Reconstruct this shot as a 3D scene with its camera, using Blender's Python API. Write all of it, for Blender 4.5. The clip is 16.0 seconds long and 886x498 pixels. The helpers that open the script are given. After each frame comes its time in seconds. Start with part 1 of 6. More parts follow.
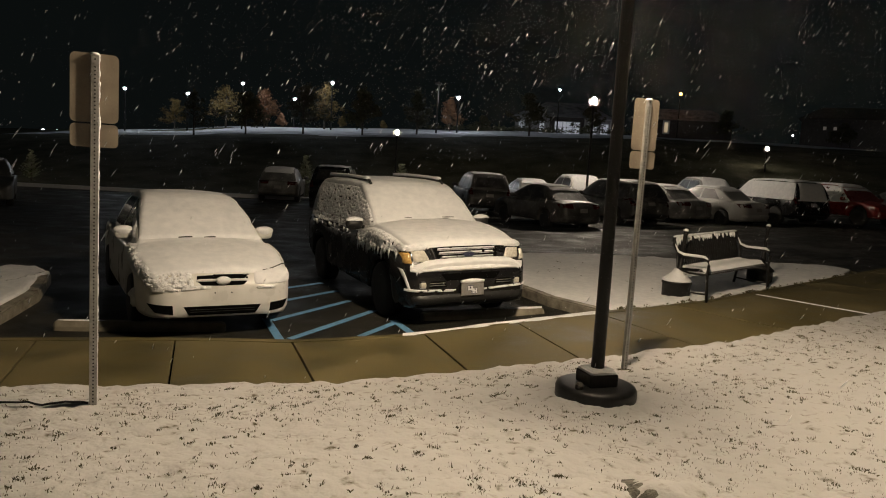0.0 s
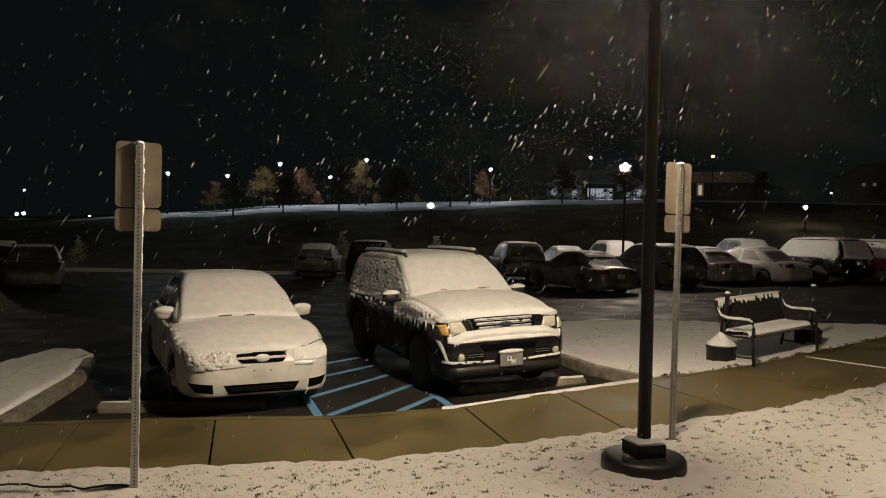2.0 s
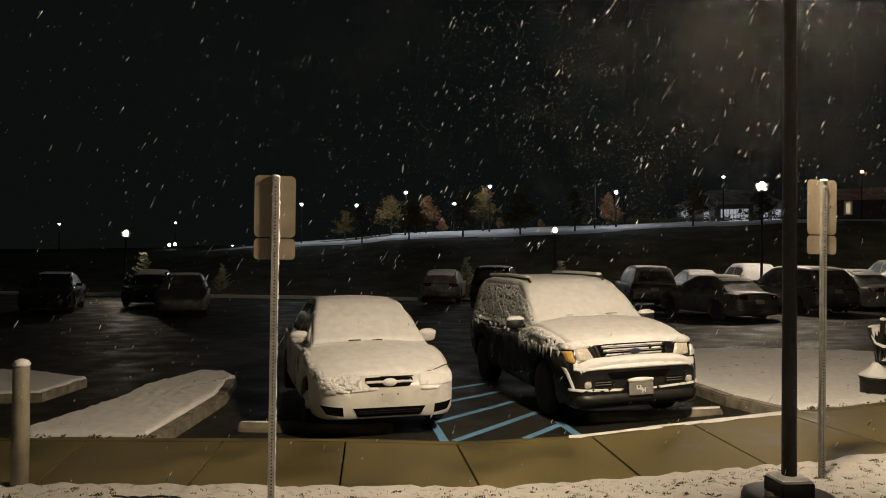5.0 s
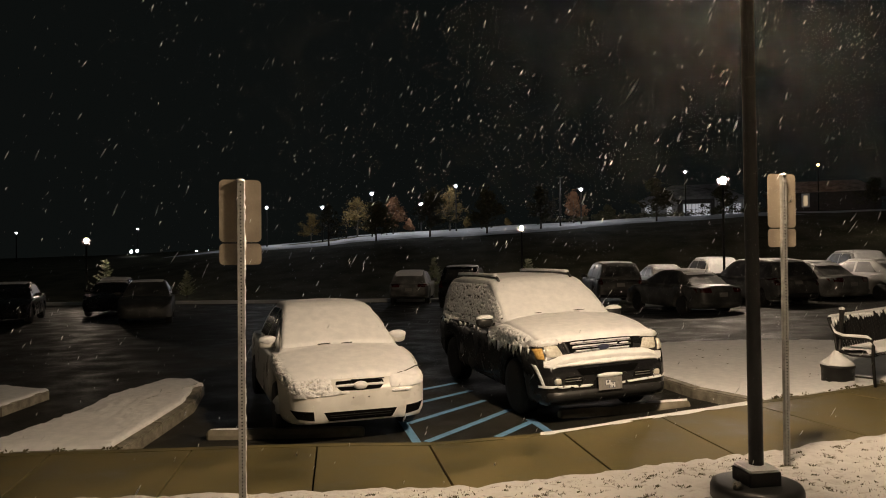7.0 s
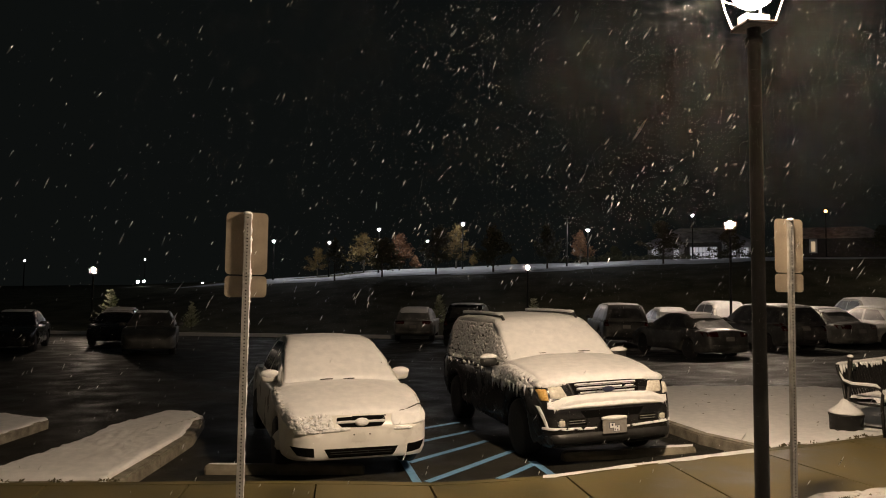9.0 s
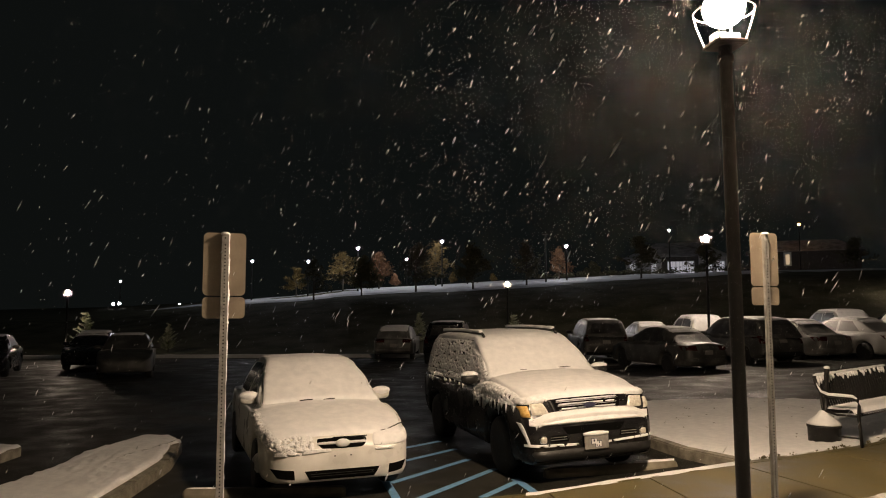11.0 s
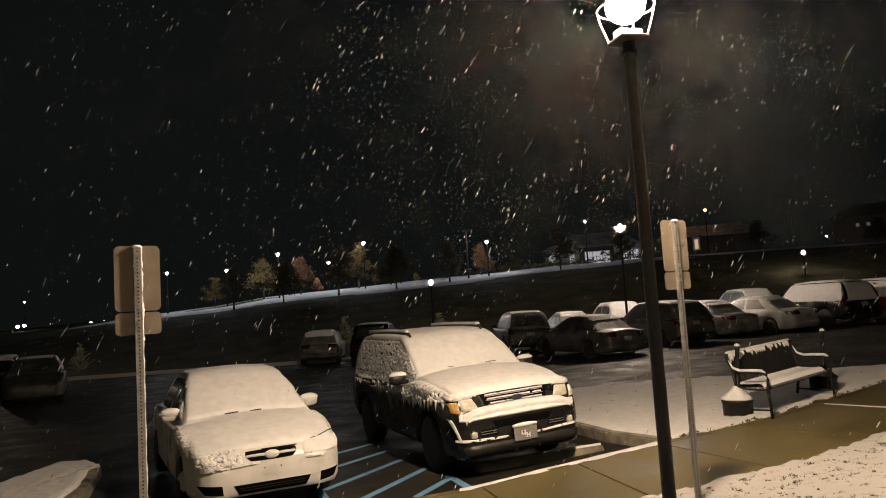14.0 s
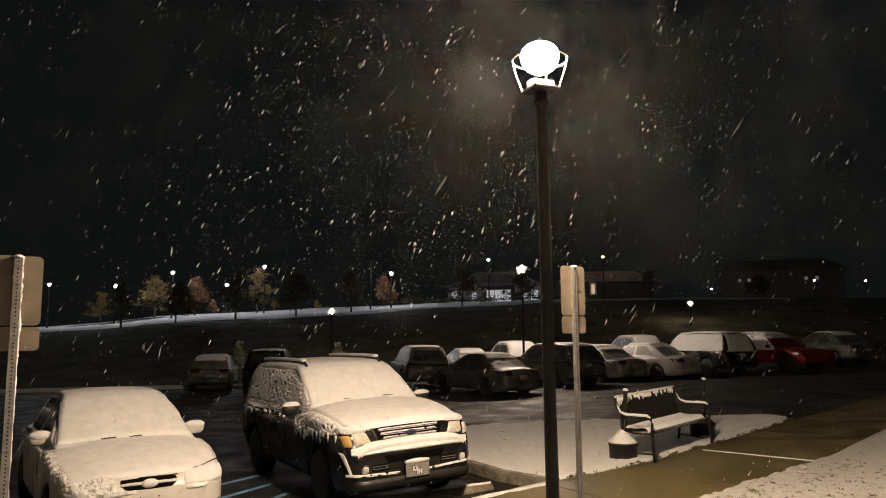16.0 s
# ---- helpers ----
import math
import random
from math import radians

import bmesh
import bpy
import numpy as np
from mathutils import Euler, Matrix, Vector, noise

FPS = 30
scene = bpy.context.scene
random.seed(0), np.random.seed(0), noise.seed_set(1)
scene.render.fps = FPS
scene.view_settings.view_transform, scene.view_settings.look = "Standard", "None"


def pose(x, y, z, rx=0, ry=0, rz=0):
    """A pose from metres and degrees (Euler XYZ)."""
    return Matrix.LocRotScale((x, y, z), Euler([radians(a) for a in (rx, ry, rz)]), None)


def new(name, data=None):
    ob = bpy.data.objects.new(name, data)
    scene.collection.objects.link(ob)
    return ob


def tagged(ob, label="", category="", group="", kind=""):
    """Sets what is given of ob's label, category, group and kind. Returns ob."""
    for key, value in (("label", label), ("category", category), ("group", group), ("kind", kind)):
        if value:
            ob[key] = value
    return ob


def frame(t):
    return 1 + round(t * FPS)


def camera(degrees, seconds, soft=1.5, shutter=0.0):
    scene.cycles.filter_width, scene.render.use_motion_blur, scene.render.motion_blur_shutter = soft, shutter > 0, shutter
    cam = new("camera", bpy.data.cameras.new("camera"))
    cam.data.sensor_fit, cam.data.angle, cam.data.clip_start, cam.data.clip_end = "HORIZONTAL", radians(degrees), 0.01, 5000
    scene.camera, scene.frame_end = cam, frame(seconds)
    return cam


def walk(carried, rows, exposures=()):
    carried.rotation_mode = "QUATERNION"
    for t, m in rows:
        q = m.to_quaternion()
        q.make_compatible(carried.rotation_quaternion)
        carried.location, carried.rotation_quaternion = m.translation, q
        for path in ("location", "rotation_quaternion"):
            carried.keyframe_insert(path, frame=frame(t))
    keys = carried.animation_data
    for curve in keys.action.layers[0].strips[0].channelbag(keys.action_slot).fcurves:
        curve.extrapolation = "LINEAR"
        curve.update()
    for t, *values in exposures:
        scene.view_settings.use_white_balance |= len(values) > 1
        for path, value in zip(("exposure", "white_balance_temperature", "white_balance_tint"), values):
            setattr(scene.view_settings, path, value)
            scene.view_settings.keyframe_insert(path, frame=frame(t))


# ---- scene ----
cam = camera(62.65, 16.0, 1.0)
PATH = [
    (0.0, pose(0.017, 0.013, 2.070, 83.148, -3.522, 1.363)),
    (0.5, pose(0.019, 0.012, 2.069, 84.464, -2.774, 1.628)),
    (1.0, pose(0.021, 0.010, 2.067, 85.998, -2.086, 2.210)),
    (1.5, pose(0.023, 0.006, 2.071, 87.454, -1.711, 3.035)),
    (2.0, pose(0.021, 0.010, 2.071, 88.623, -1.409, 4.061)),
    (2.5, pose(0.024, 0.009, 2.073, 89.585, -0.736, 5.240)),
    (3.0, pose(0.028, 0.013, 2.075, 90.522, -0.282, 7.118)),
    (3.5, pose(0.033, 0.012, 2.074, 91.214, -0.456, 9.393)),
    (4.0, pose(0.029, 0.009, 2.075, 91.114, -0.969, 12.163)),
    (4.2, pose(0.032, 0.001, 2.072, 90.997, -1.233, 13.348)),
    (6.3, pose(0.020, 0.012, 2.077, 89.779, 0.023, 13.424)),
    (6.5, pose(0.020, 0.011, 2.078, 89.938, 0.340, 12.656)),
    (7.0, pose(0.020, 0.008, 2.078, 90.460, 0.625, 11.237)),
    (7.5, pose(0.019, 0.013, 2.075, 91.133, 0.267, 10.697)),
    (8.0, pose(0.021, 0.009, 2.074, 92.036, -0.263, 10.882)),
    (8.5, pose(0.021, 0.012, 2.076, 92.831, -0.589, 11.333)),
    (9.0, pose(0.024, 0.014, 2.075, 93.410, -0.718, 11.676)),
    (11.5, pose(0.022, 0.016, 2.079, 94.980, 0.607, 9.060)),
    (12.0, pose(0.022, 0.016, 2.079, 95.091, 1.152, 7.794)),
    (12.5, pose(0.023, 0.014, 2.081, 94.897, 1.802, 6.731)),
    (13.0, pose(0.023, 0.016, 2.076, 94.556, 2.604, 5.922)),
    (13.5, pose(0.021, 0.016, 2.080, 94.380, 3.215, 5.096)),
    (14.0, pose(0.023, 0.015, 2.081, 94.597, 3.523, 4.214)),
    (14.5, pose(0.024, 0.016, 2.082, 95.333, 3.339, 2.582)),
    (15.0, pose(0.027, 0.012, 2.083, 95.990, 2.875, 0.026)),
    (15.5, pose(0.020, 0.018, 2.088, 96.252, 1.762, -2.241)),
    (16.0, pose(0.020, 0.006, 2.096, 96.836, 0.424, -3.608)),
]
walk(cam, PATH, [(0.0, 0.04, 6500, 10), (4.0, 0.22, 6600, 9), (7.5, 0.25, 7000, 15), (12.0, 0.36, 7000, 17), (16.0, 0.5, 7000, 17)])

# ---- night world ----
world = bpy.data.worlds.new("night_sky")
scene.world = world
world.use_nodes = True
world.node_tree.nodes["Background"].inputs["Color"].default_value = (0.74, 0.97, 0.94, 1)
world.node_tree.nodes["Background"].inputs["Strength"].default_value = 0.0041

LANTERN_GLOW = 1480.0
FAR_GLOW = 1900.0
DIM_GLOW = 180.0


# ---- materials ----
def mat(name, col, rough=0.6, metal=0.0, spec=0.5):
    m = bpy.data.materials.new(name)
    m.use_nodes = True
    b = m.node_tree.nodes["Principled BSDF"]
    b.inputs["Base Color"].default_value = (*col, 1)
    b.inputs["Roughness"].default_value = rough
    b.inputs["Metallic"].default_value = metal
    b.inputs["Specular IOR Level"].default_value = spec
    return m


def vary(m, cols, scale=6.0, detail=6.0, bump=0.0, bump_scale=60.0, dist=0.01, rough=None, stretch=(1, 1, 1), spread=(0.35, 0.65)):
    """Two scales of colour change, fine relief and uneven gloss."""
    nt = m.node_tree
    nd, ln = nt.nodes, nt.links
    b = nd["Principled BSDF"]
    tc, mp = nd.new("ShaderNodeTexCoord"), nd.new("ShaderNodeMapping")
    mp.inputs["Scale"].default_value = stretch
    ln.new(tc.outputs["Object"], mp.inputs["Vector"])
    n1, n2 = nd.new("ShaderNodeTexNoise"), nd.new("ShaderNodeTexNoise")
    n1.inputs["Scale"].default_value, n1.inputs["Detail"].default_value = scale, detail
    n2.inputs["Scale"].default_value, n2.inputs["Detail"].default_value = bump_scale, 4.0
    ln.new(mp.outputs["Vector"], n1.inputs["Vector"])
    ln.new(mp.outputs["Vector"], n2.inputs["Vector"])
    mixv = nd.new("ShaderNodeMix")
    mixv.inputs["Factor"].default_value = 0.25
    ln.new(n1.outputs["Fac"], mixv.inputs["A"])
    ln.new(n2.outputs["Fac"], mixv.inputs["B"])
    cr = nd.new("ShaderNodeValToRGB")
    cr.color_ramp.elements[0].position, cr.color_ramp.elements[1].position = spread
    cr.color_ramp.elements[0].color, cr.color_ramp.elements[1].color = (*cols[0], 1), (*cols[-1], 1)
    if len(cols) == 3:
        cr.color_ramp.elements.new(sum(spread) / 2).color = (*cols[1], 1)
    ln.new(mixv.outputs["Result"], cr.inputs["Fac"])
    ln.new(cr.outputs["Color"], b.inputs["Base Color"])
    if bump:
        bp = nd.new("ShaderNodeBump")
        bp.inputs["Strength"].default_value, bp.inputs["Distance"].default_value = bump, dist
        ln.new(n2.outputs["Fac"], bp.inputs["Height"])
        ln.new(bp.outputs["Normal"], b.inputs["Normal"])
    if rough:
        mr = nd.new("ShaderNodeMapRange")
        mr.inputs["From Min"].default_value, mr.inputs["From Max"].default_value = 0.35, 0.65
        mr.inputs["To Min"].default_value, mr.inputs["To Max"].default_value = rough
        ln.new(n1.outputs["Fac"], mr.inputs["Value"])
        ln.new(mr.outputs["Result"], b.inputs["Roughness"])
    return m


def glow(name, col, strength):
    m = mat(name, (0.8, 0.8, 0.8))
    b = m.node_tree.nodes["Principled BSDF"]
    b.inputs["Emission Color"].default_value = (*col, 1)
    b.inputs["Emission Strength"].default_value = strength
    return m


WARM = (1.0, 0.80, 0.56)
M_SNOW = vary(mat("snow", (0.8, 0.8, 0.8), 0.75, 0, 0.2), [(0.74, 0.75, 0.77), (0.86, 0.86, 0.87)], 9, 6, 0.5, 90, 0.012)
M_CLUMP = vary(mat("wet_snow", (0.8, 0.8, 0.8), 0.6, 0, 0.3), [(0.70, 0.71, 0.73), (0.86, 0.86, 0.87)], 25, 5, 0.8, 140, 0.012)
M_LAWN = vary(mat("lawn_snow", (0.8, 0.8, 0.8), 0.8, 0, 0.15), [(0.13, 0.11, 0.07), (0.43, 0.415, 0.39), (0.56, 0.55, 0.54)], 12, 10, 0.5, 13, 0.04, spread=(0.30, 0.44))
M_ASPHALT = vary(mat("wet_asphalt", (0.03, 0.03, 0.03), 0.3, 0, 0.3), [(0.013, 0.013, 0.011), (0.034, 0.032, 0.026)], 1.3, 8, 0.8, 190, 0.008, rough=(0.42, 0.8))
M_CONC = vary(mat("wet_concrete", (0.2, 0.18, 0.14), 0.3, 0, 0.3), [(0.078, 0.066, 0.028), (0.125, 0.103, 0.044), (0.175, 0.142, 0.066)], 1.6, 10, 0.5, 170, 0.004, rough=(0.42, 0.72), spread=(0.38, 0.62))
M_CURB = vary(mat("curb_concrete", (0.2, 0.18, 0.15), 0.6), [(0.13, 0.115, 0.09), (0.34, 0.31, 0.25)], 7, 8, 0.9, 60, 0.015)
M_STOP = vary(mat("precast_concrete", (0.25, 0.22, 0.17), 0.6), [(0.16, 0.14, 0.10), (0.30, 0.27, 0.21)], 6, 8, 0.6, 120, 0.005)
M_BLUE = vary(mat("blue_marking_paint", (0.06, 0.2, 0.45), 0.4), [(0.10, 0.21, 0.33), (0.16, 0.36, 0.60)], 14, 8, 0.3, 200, 0.003, spread=(0.25, 0.5))
M_GRASS = vary(mat("winter_grass", (0.07, 0.07, 0.045), 0.9, 0, 0.1), [(0.045, 0.047, 0.028), (0.11, 0.108, 0.075)], 0.6, 9, 0.6, 9, 0.1)
M_BLADE = vary(mat("grass_blades", (0.1, 0.1, 0.05), 0.8), [(0.045, 0.04, 0.02), (0.14, 0.12, 0.06)], 30, 3)
M_FARSNOW = vary(mat("thin_snow", (0.7, 0.7, 0.7), 0.8, 0, 0.1), [(0.08, 0.08, 0.06), (0.38, 0.39, 0.41), (0.50, 0.51, 0.54)], 0.7, 9, 0.4, 6, 0.05, stretch=(0.25, 1, 1), spread=(0.3, 0.5))
M_BLACK = vary(mat("black_painted_metal", (0.012, 0.012, 0.012), 0.5, 0, 0.3), [(0.007, 0.007, 0.007), (0.016, 0.015, 0.014)], 20, 5, 0.25, 160, 0.002, rough=(0.42, 0.65))
M_GALV = vary(mat("galvanised_steel", (0.42, 0.42, 0.4), 0.5, 0.7), [(0.24, 0.24, 0.23), (0.42, 0.41, 0.39)], 26, 6, 0.2, 120, 0.002, rough=(0.42, 0.65))
M_SIGN = vary(mat("bare_aluminium", (0.45, 0.44, 0.42), 0.5, 0.6), [(0.24, 0.20, 0.155), (0.32, 0.27, 0.21)], 8, 6, 0.1, 90, 0.002, rough=(0.45, 0.6))
# matt near-black: the shade inside openings is put into this colour
M_HOLE = mat("hole_shade_black", (0.005, 0.005, 0.005), 1.0, 0, 0.0)
M_RUBBER = vary(mat("tyre_rubber", (0.014, 0.014, 0.014), 0.7), [(0.010, 0.010, 0.010), (0.022, 0.021, 0.02)], 18, 5, 0.3, 90, 0.004)
M_RIM = vary(mat("alloy_rim", (0.4, 0.4, 0.4), 0.35, 0.9), [(0.25, 0.25, 0.25), (0.42, 0.42, 0.41)], 12, 5)
M_PLASTIC = vary(mat("black_plastic", (0.014, 0.014, 0.014), 0.45), [(0.010, 0.010, 0.010), (0.022, 0.022, 0.022)], 15, 5, 0.2, 200, 0.002)
M_CHROME = mat("chrome", (0.65, 0.65, 0.66), 0.2, 1.0)
M_LENS = vary(mat("clear_lamp_lens", (0.6, 0.57, 0.5), 0.15, 0.1), [(0.50, 0.47, 0.40), (0.72, 0.69, 0.62)], 30, 3)
M_AMBER = vary(mat("amber_lens", (0.5, 0.2, 0.02), 0.15), [(0.42, 0.22, 0.05), (0.66, 0.44, 0.16)], 40, 3)
M_TAIL = vary(mat("red_tail_lens", (0.16, 0.012, 0.01), 0.15), [(0.035, 0.006, 0.005), (0.08, 0.010, 0.008)], 30, 3)
M_GLASS = mat("dark_car_glass", (0.012, 0.013, 0.014), 0.08, 0, 0.6)
M_ROCK = vary(mat("boulder", (0.12, 0.11, 0.09), 0.85), [(0.05, 0.05, 0.04), (0.22, 0.20, 0.17)], 9, 9, 1.0, 40, 0.03)
M_BARK = vary(mat("bark", (0.05, 0.04, 0.03), 0.9), [(0.03, 0.025, 0.02), (0.08, 0.065, 0.05)], 8, 6, 0.8, 30, 0.03)
M_WHITEPLATE = vary(mat("plate_white", (0.5, 0.5, 0.5), 0.5), [(0.20, 0.19, 0.18), (0.28, 0.27, 0.26)], 20, 4)
M_INK = mat("plate_blue", (0.015, 0.018, 0.05), 0.5)
M_DEVICE = mat("plate_device_white", (0.72, 0.72, 0.74), 0.5)


def leaf_mat(name, a, b):
    return vary(mat(name, a, 0.8, 0, 0.1), [a, b], 2.5, 6)


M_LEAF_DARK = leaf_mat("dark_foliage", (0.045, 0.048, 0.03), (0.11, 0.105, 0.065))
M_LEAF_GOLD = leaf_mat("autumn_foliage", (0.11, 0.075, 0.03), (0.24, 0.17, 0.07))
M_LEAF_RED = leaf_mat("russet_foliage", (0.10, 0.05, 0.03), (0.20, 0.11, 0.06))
M_PINE = leaf_mat("snowy_needles", (0.10, 0.13, 0.04), (0.55, 0.57, 0.46))


def paint(name, col, rough=0.3, metal=0.2):
    d = tuple(c * 0.8 for c in col)
    return vary(mat(name, col, rough, metal), [d, col], 3, 6, 0.05, 300, 0.001, rough=(rough * 0.8, rough * 1.5))


P_WHITE = paint("white_car_paint", (0.74, 0.73, 0.70), 0.3, 0.0)
P_BLACK = paint("black_car_paint", (0.012, 0.012, 0.013), 0.22, 0.0)
P_GREY = vary(mat("snow_dusted_grey_paint", (0.12, 0.12, 0.12), 0.45, 0.0), [(0.07, 0.07, 0.07), (0.13, 0.13, 0.125), (0.28, 0.275, 0.265)], 2.2, 9, 0.2, 90, 0.004, spread=(0.35, 0.68))
P_GLAZE = vary(mat("snow_dusted_glass", (0.04, 0.04, 0.04), 0.3), [(0.016, 0.016, 0.017), (0.05, 0.05, 0.05), (0.14, 0.138, 0.13)], 3.0, 9, 0.2, 120, 0.003, spread=(0.4, 0.7))
P_DARK = vary(mat("snow_dusted_dark_paint", (0.05, 0.05, 0.05), 0.45, 0.0), [(0.030, 0.030, 0.030), (0.06, 0.06, 0.058), (0.17, 0.168, 0.16)], 2.2, 9, 0.2, 90, 0.004, spread=(0.35, 0.68))
P_SILVER = paint("silver_car_paint", (0.42, 0.42, 0.41), 0.4, 0.2)
P_RED = paint("red_car_paint", (0.20, 0.016, 0.012), 0.3, 0.0)


# ---- mesh helpers ----
def link(name, bm, m, parent=None, smooth=False, label=""):
    me = bpy.data.meshes.new(name)
    bm.normal_update()
    bm.to_mesh(me)
    bm.free()
    for mm in (m if isinstance(m, list) else [m]):
        me.materials.append(mm)
    if smooth:
        for p in me.polygons:
            p.use_smooth = True
    ob = new(name, me)
    if parent is not None:
        ob.parent = parent
    if label:
        ob["label"] = label
    return ob


def part(name, bm, m, parent, label="", smooth=False):
    return link(name, bm, m, parent, smooth, label)


def thing(name, m, label, category, group="", kind=""):
    ob = new(name)
    ob.matrix_basis = m
    ob.empty_display_size = 0.1
    return tagged(ob, label, category, group, kind)


def box(bm, x0, x1, y0, y1, z0, z1, bevel=0.0, m=None):
    r = bmesh.ops.create_cube(bm, size=1)
    vs = r["verts"]
    for v in vs:
        v.co = Vector(((x0 + x1) / 2 + v.co.x * (x1 - x0), (y0 + y1) / 2 + v.co.y * (y1 - y0), (z0 + z1) / 2 + v.co.z * (z1 - z0)))
    if m is not None:
        bmesh.ops.transform(bm, matrix=m, verts=vs)
    if bevel:
        es = list({e for v in vs for e in v.link_edges})
        bmesh.ops.bevel(bm, geom=es, offset=bevel, segments=2, affect="EDGES", profile=0.5)
    return bm


def cyl(bm, p, q, r0, r1=None, n=16, caps=True):
    p, q = Vector(p), Vector(q)
    r1 = r0 if r1 is None else r1
    z = (q - p).normalized()
    x = z.orthogonal().normalized()
    y = z.cross(x)
    rings = []
    for c, r in ((p, r0), (q, r1)):
        rings.append([bm.verts.new(c + (x * math.cos(a) + y * math.sin(a)) * r) for a in (2 * math.pi * i / n for i in range(n))])
    for i in range(n):
        bm.faces.new((rings[0][i], rings[0][(i + 1) % n], rings[1][(i + 1) % n], rings[1][i]))
    if caps:
        bm.faces.new(rings[0][::-1])
        bm.faces.new(rings[1])
    return bm


def turned(bm, prof, n=24, centre=(0, 0), wob=0.0):
    """A turned shape from (radius, height) pairs."""
    rings = []
    for r, z in prof:
        ring = []
        for i in range(n):
            a = 2 * math.pi * i / n
            rr = r * (1 + wob * noise.noise((math.cos(a) * 2, math.sin(a) * 2, z * 6)))
            ring.append(bm.verts.new((centre[0] + rr * math.cos(a), centre[1] + rr * math.sin(a), z)))
        rings.append(ring)
    for a, b in zip(rings, rings[1:]):
        for i in range(n):
            bm.faces.new((a[i], a[(i + 1) % n], b[(i + 1) % n], b[i]))
    bm.faces.new(rings[0][::-1])
    bm.faces.new(rings[-1])
    return bm


def tube(bm, pts, r, n=8):
    """A bent round bar through the points."""
    pts = [Vector(p) for p in pts]
    rings = []
    up = Vector((0.13, 0.31, 0.94))
    for i, p in enumerate(pts):
        d = (pts[min(i + 1, len(pts) - 1)] - pts[max(i - 1, 0)]).normalized()
        x = d.cross(up).normalized()
        y = d.cross(x)
        rr = r[i] if isinstance(r, (list, tuple)) else r
        rings.append([bm.verts.new(p + (x * math.cos(2 * math.pi * k / n) + y * math.sin(2 * math.pi * k / n)) * rr) for k in range(n)])
    for a, b in zip(rings, rings[1:]):
        for k in range(n):
            bm.faces.new((a[k], a[(k + 1) % n], b[(k + 1) % n], b[k]))
    bm.faces.new(rings[0][::-1])
    bm.faces.new(rings[-1])
    return bm


def prism(bm, poly, top, depth):
    """A solid of that plan; top(x, y) is its upper face, depth its thickness."""
    up = [bm.verts.new((x, y, top(x, y))) for x, y in poly]
    dn = [bm.verts.new((x, y, top(x, y) - depth)) for x, y in poly]
    f = bm.faces.new(up)
    bm.faces.new(dn[::-1])
    n = len(poly)
    for i in range(n):
        bm.faces.new((up[(i + 1) % n], up[i], dn[i], dn[(i + 1) % n]))
    bmesh.ops.recalc_face_normals(bm, faces=bm.faces)
    return bm


def lerp(a, b, t):
    return a + (b - a) * t


def table(x, *pairs):
    """Smooth value at x between (x, value) pairs."""
    if x <= pairs[0][0]:
        return pairs[0][1]
    for (x0, v0), (x1, v1) in zip(pairs, pairs[1:]):
        if x <= x1:
            return lerp(v0, v1, (x - x0) / (x1 - x0))
    return pairs[-1][1]


# ---- heights of the place ----
def lot(x, y):
    """The car park: it climbs gently to the right and away."""
    return (0.012 * x if x < 0 else 0.040 * min(x, 30.0)) + 0.009 * min(max(0.0, y - 8.5), 6.5) - 0.004 * min(max(0.0, y - 15.0), 25.0)


WALK_FAR = [(-14, 4.7), (-8, 6.05), (-6.2, 6.45), (-4.35, 6.89), (-3.38, 7.13), (-2.31, 7.34), (-1.68, 7.40), (-1.05, 7.66), (-0.37, 8.02), (0.38, 8.57), (1.1, 9.0), (1.89, 9.48), (2.73, 9.89), (3.76, 10.53), (5.3, 11.75), (7.67, 13.72), (10.5, 16.0), (14, 18.6)]
WALK_NEAR = [(-12, 3.3), (-7, 4.65), (-5.2, 5.05), (-3.43, 5.44), (-2.65, 5.61), (-2.19, 5.73), (-1.08, 5.97), (-0.43, 6.27), (0.33, 6.59), (1.11, 6.96), (1.92, 7.37), (3.27, 8.07), (4.33, 8.87), (5.97, 9.97), (8.15, 11.91), (11.5, 14.4), (15, 17.0)]


def along(line, x):
    return table(x, *line)


def walk_z(x, y):
    return lot(x, y) + 0.14


def lawn_z(x, y):
    """Snowy lawn: level with the pavement at its edge, higher towards the camera."""
    e = along(WALK_NEAR, x)
    d = max(0.0, e - y)
    rise = 0.10 * min(d, 2.5) + 0.05 * max(0.0, min(d, 7) - 2.5)
    return walk_z(x, e) + 0.012 + rise * (0.5 if x > 1.5 else lerp(1.0, 0.5, max(0, x) / 1.5))


def ridge(x):
    return table(x, (-70, 0.6), (-40, 1.6), (-28, 2.6), (-24, 2.75), (-19.4, 3.13), (-10, 3.49), (-3.1, 3.89), (3.8, 4.21), (12, 4.6), (20, 4.75), (60, 4.75))


def upper(x):
    """How much the snowy ground climbs behind the crest."""
    return table(x, (-45, 0.4), (-28, 0.7), (-19, 1.25), (-10, 1.5), (12, 1.42), (60, 1.3))


def land(x, y):
    """The bank beyond the car park and the snowy ground above it."""
    base = lot(x, 36.5) - 0.12
    if y < 36.5:
        return lot(x, y) - 0.12
    top = ridge(x * 60 / max(60, y))
    if y < 60:
        t = (y - 36.5) / 23.5
        return lerp(base, top, t * t * (3 - 2 * t)) + 0.12 * noise.noise((x * 0.15, y * 0.15, 0))
    return top + upper(x * 60 / y) * min(y - 60, 20) / 20 + 0.02 * min(max(0, y - 80), 40) + 0.1 * noise.noise((x * 0.1, y * 0.1, 3))


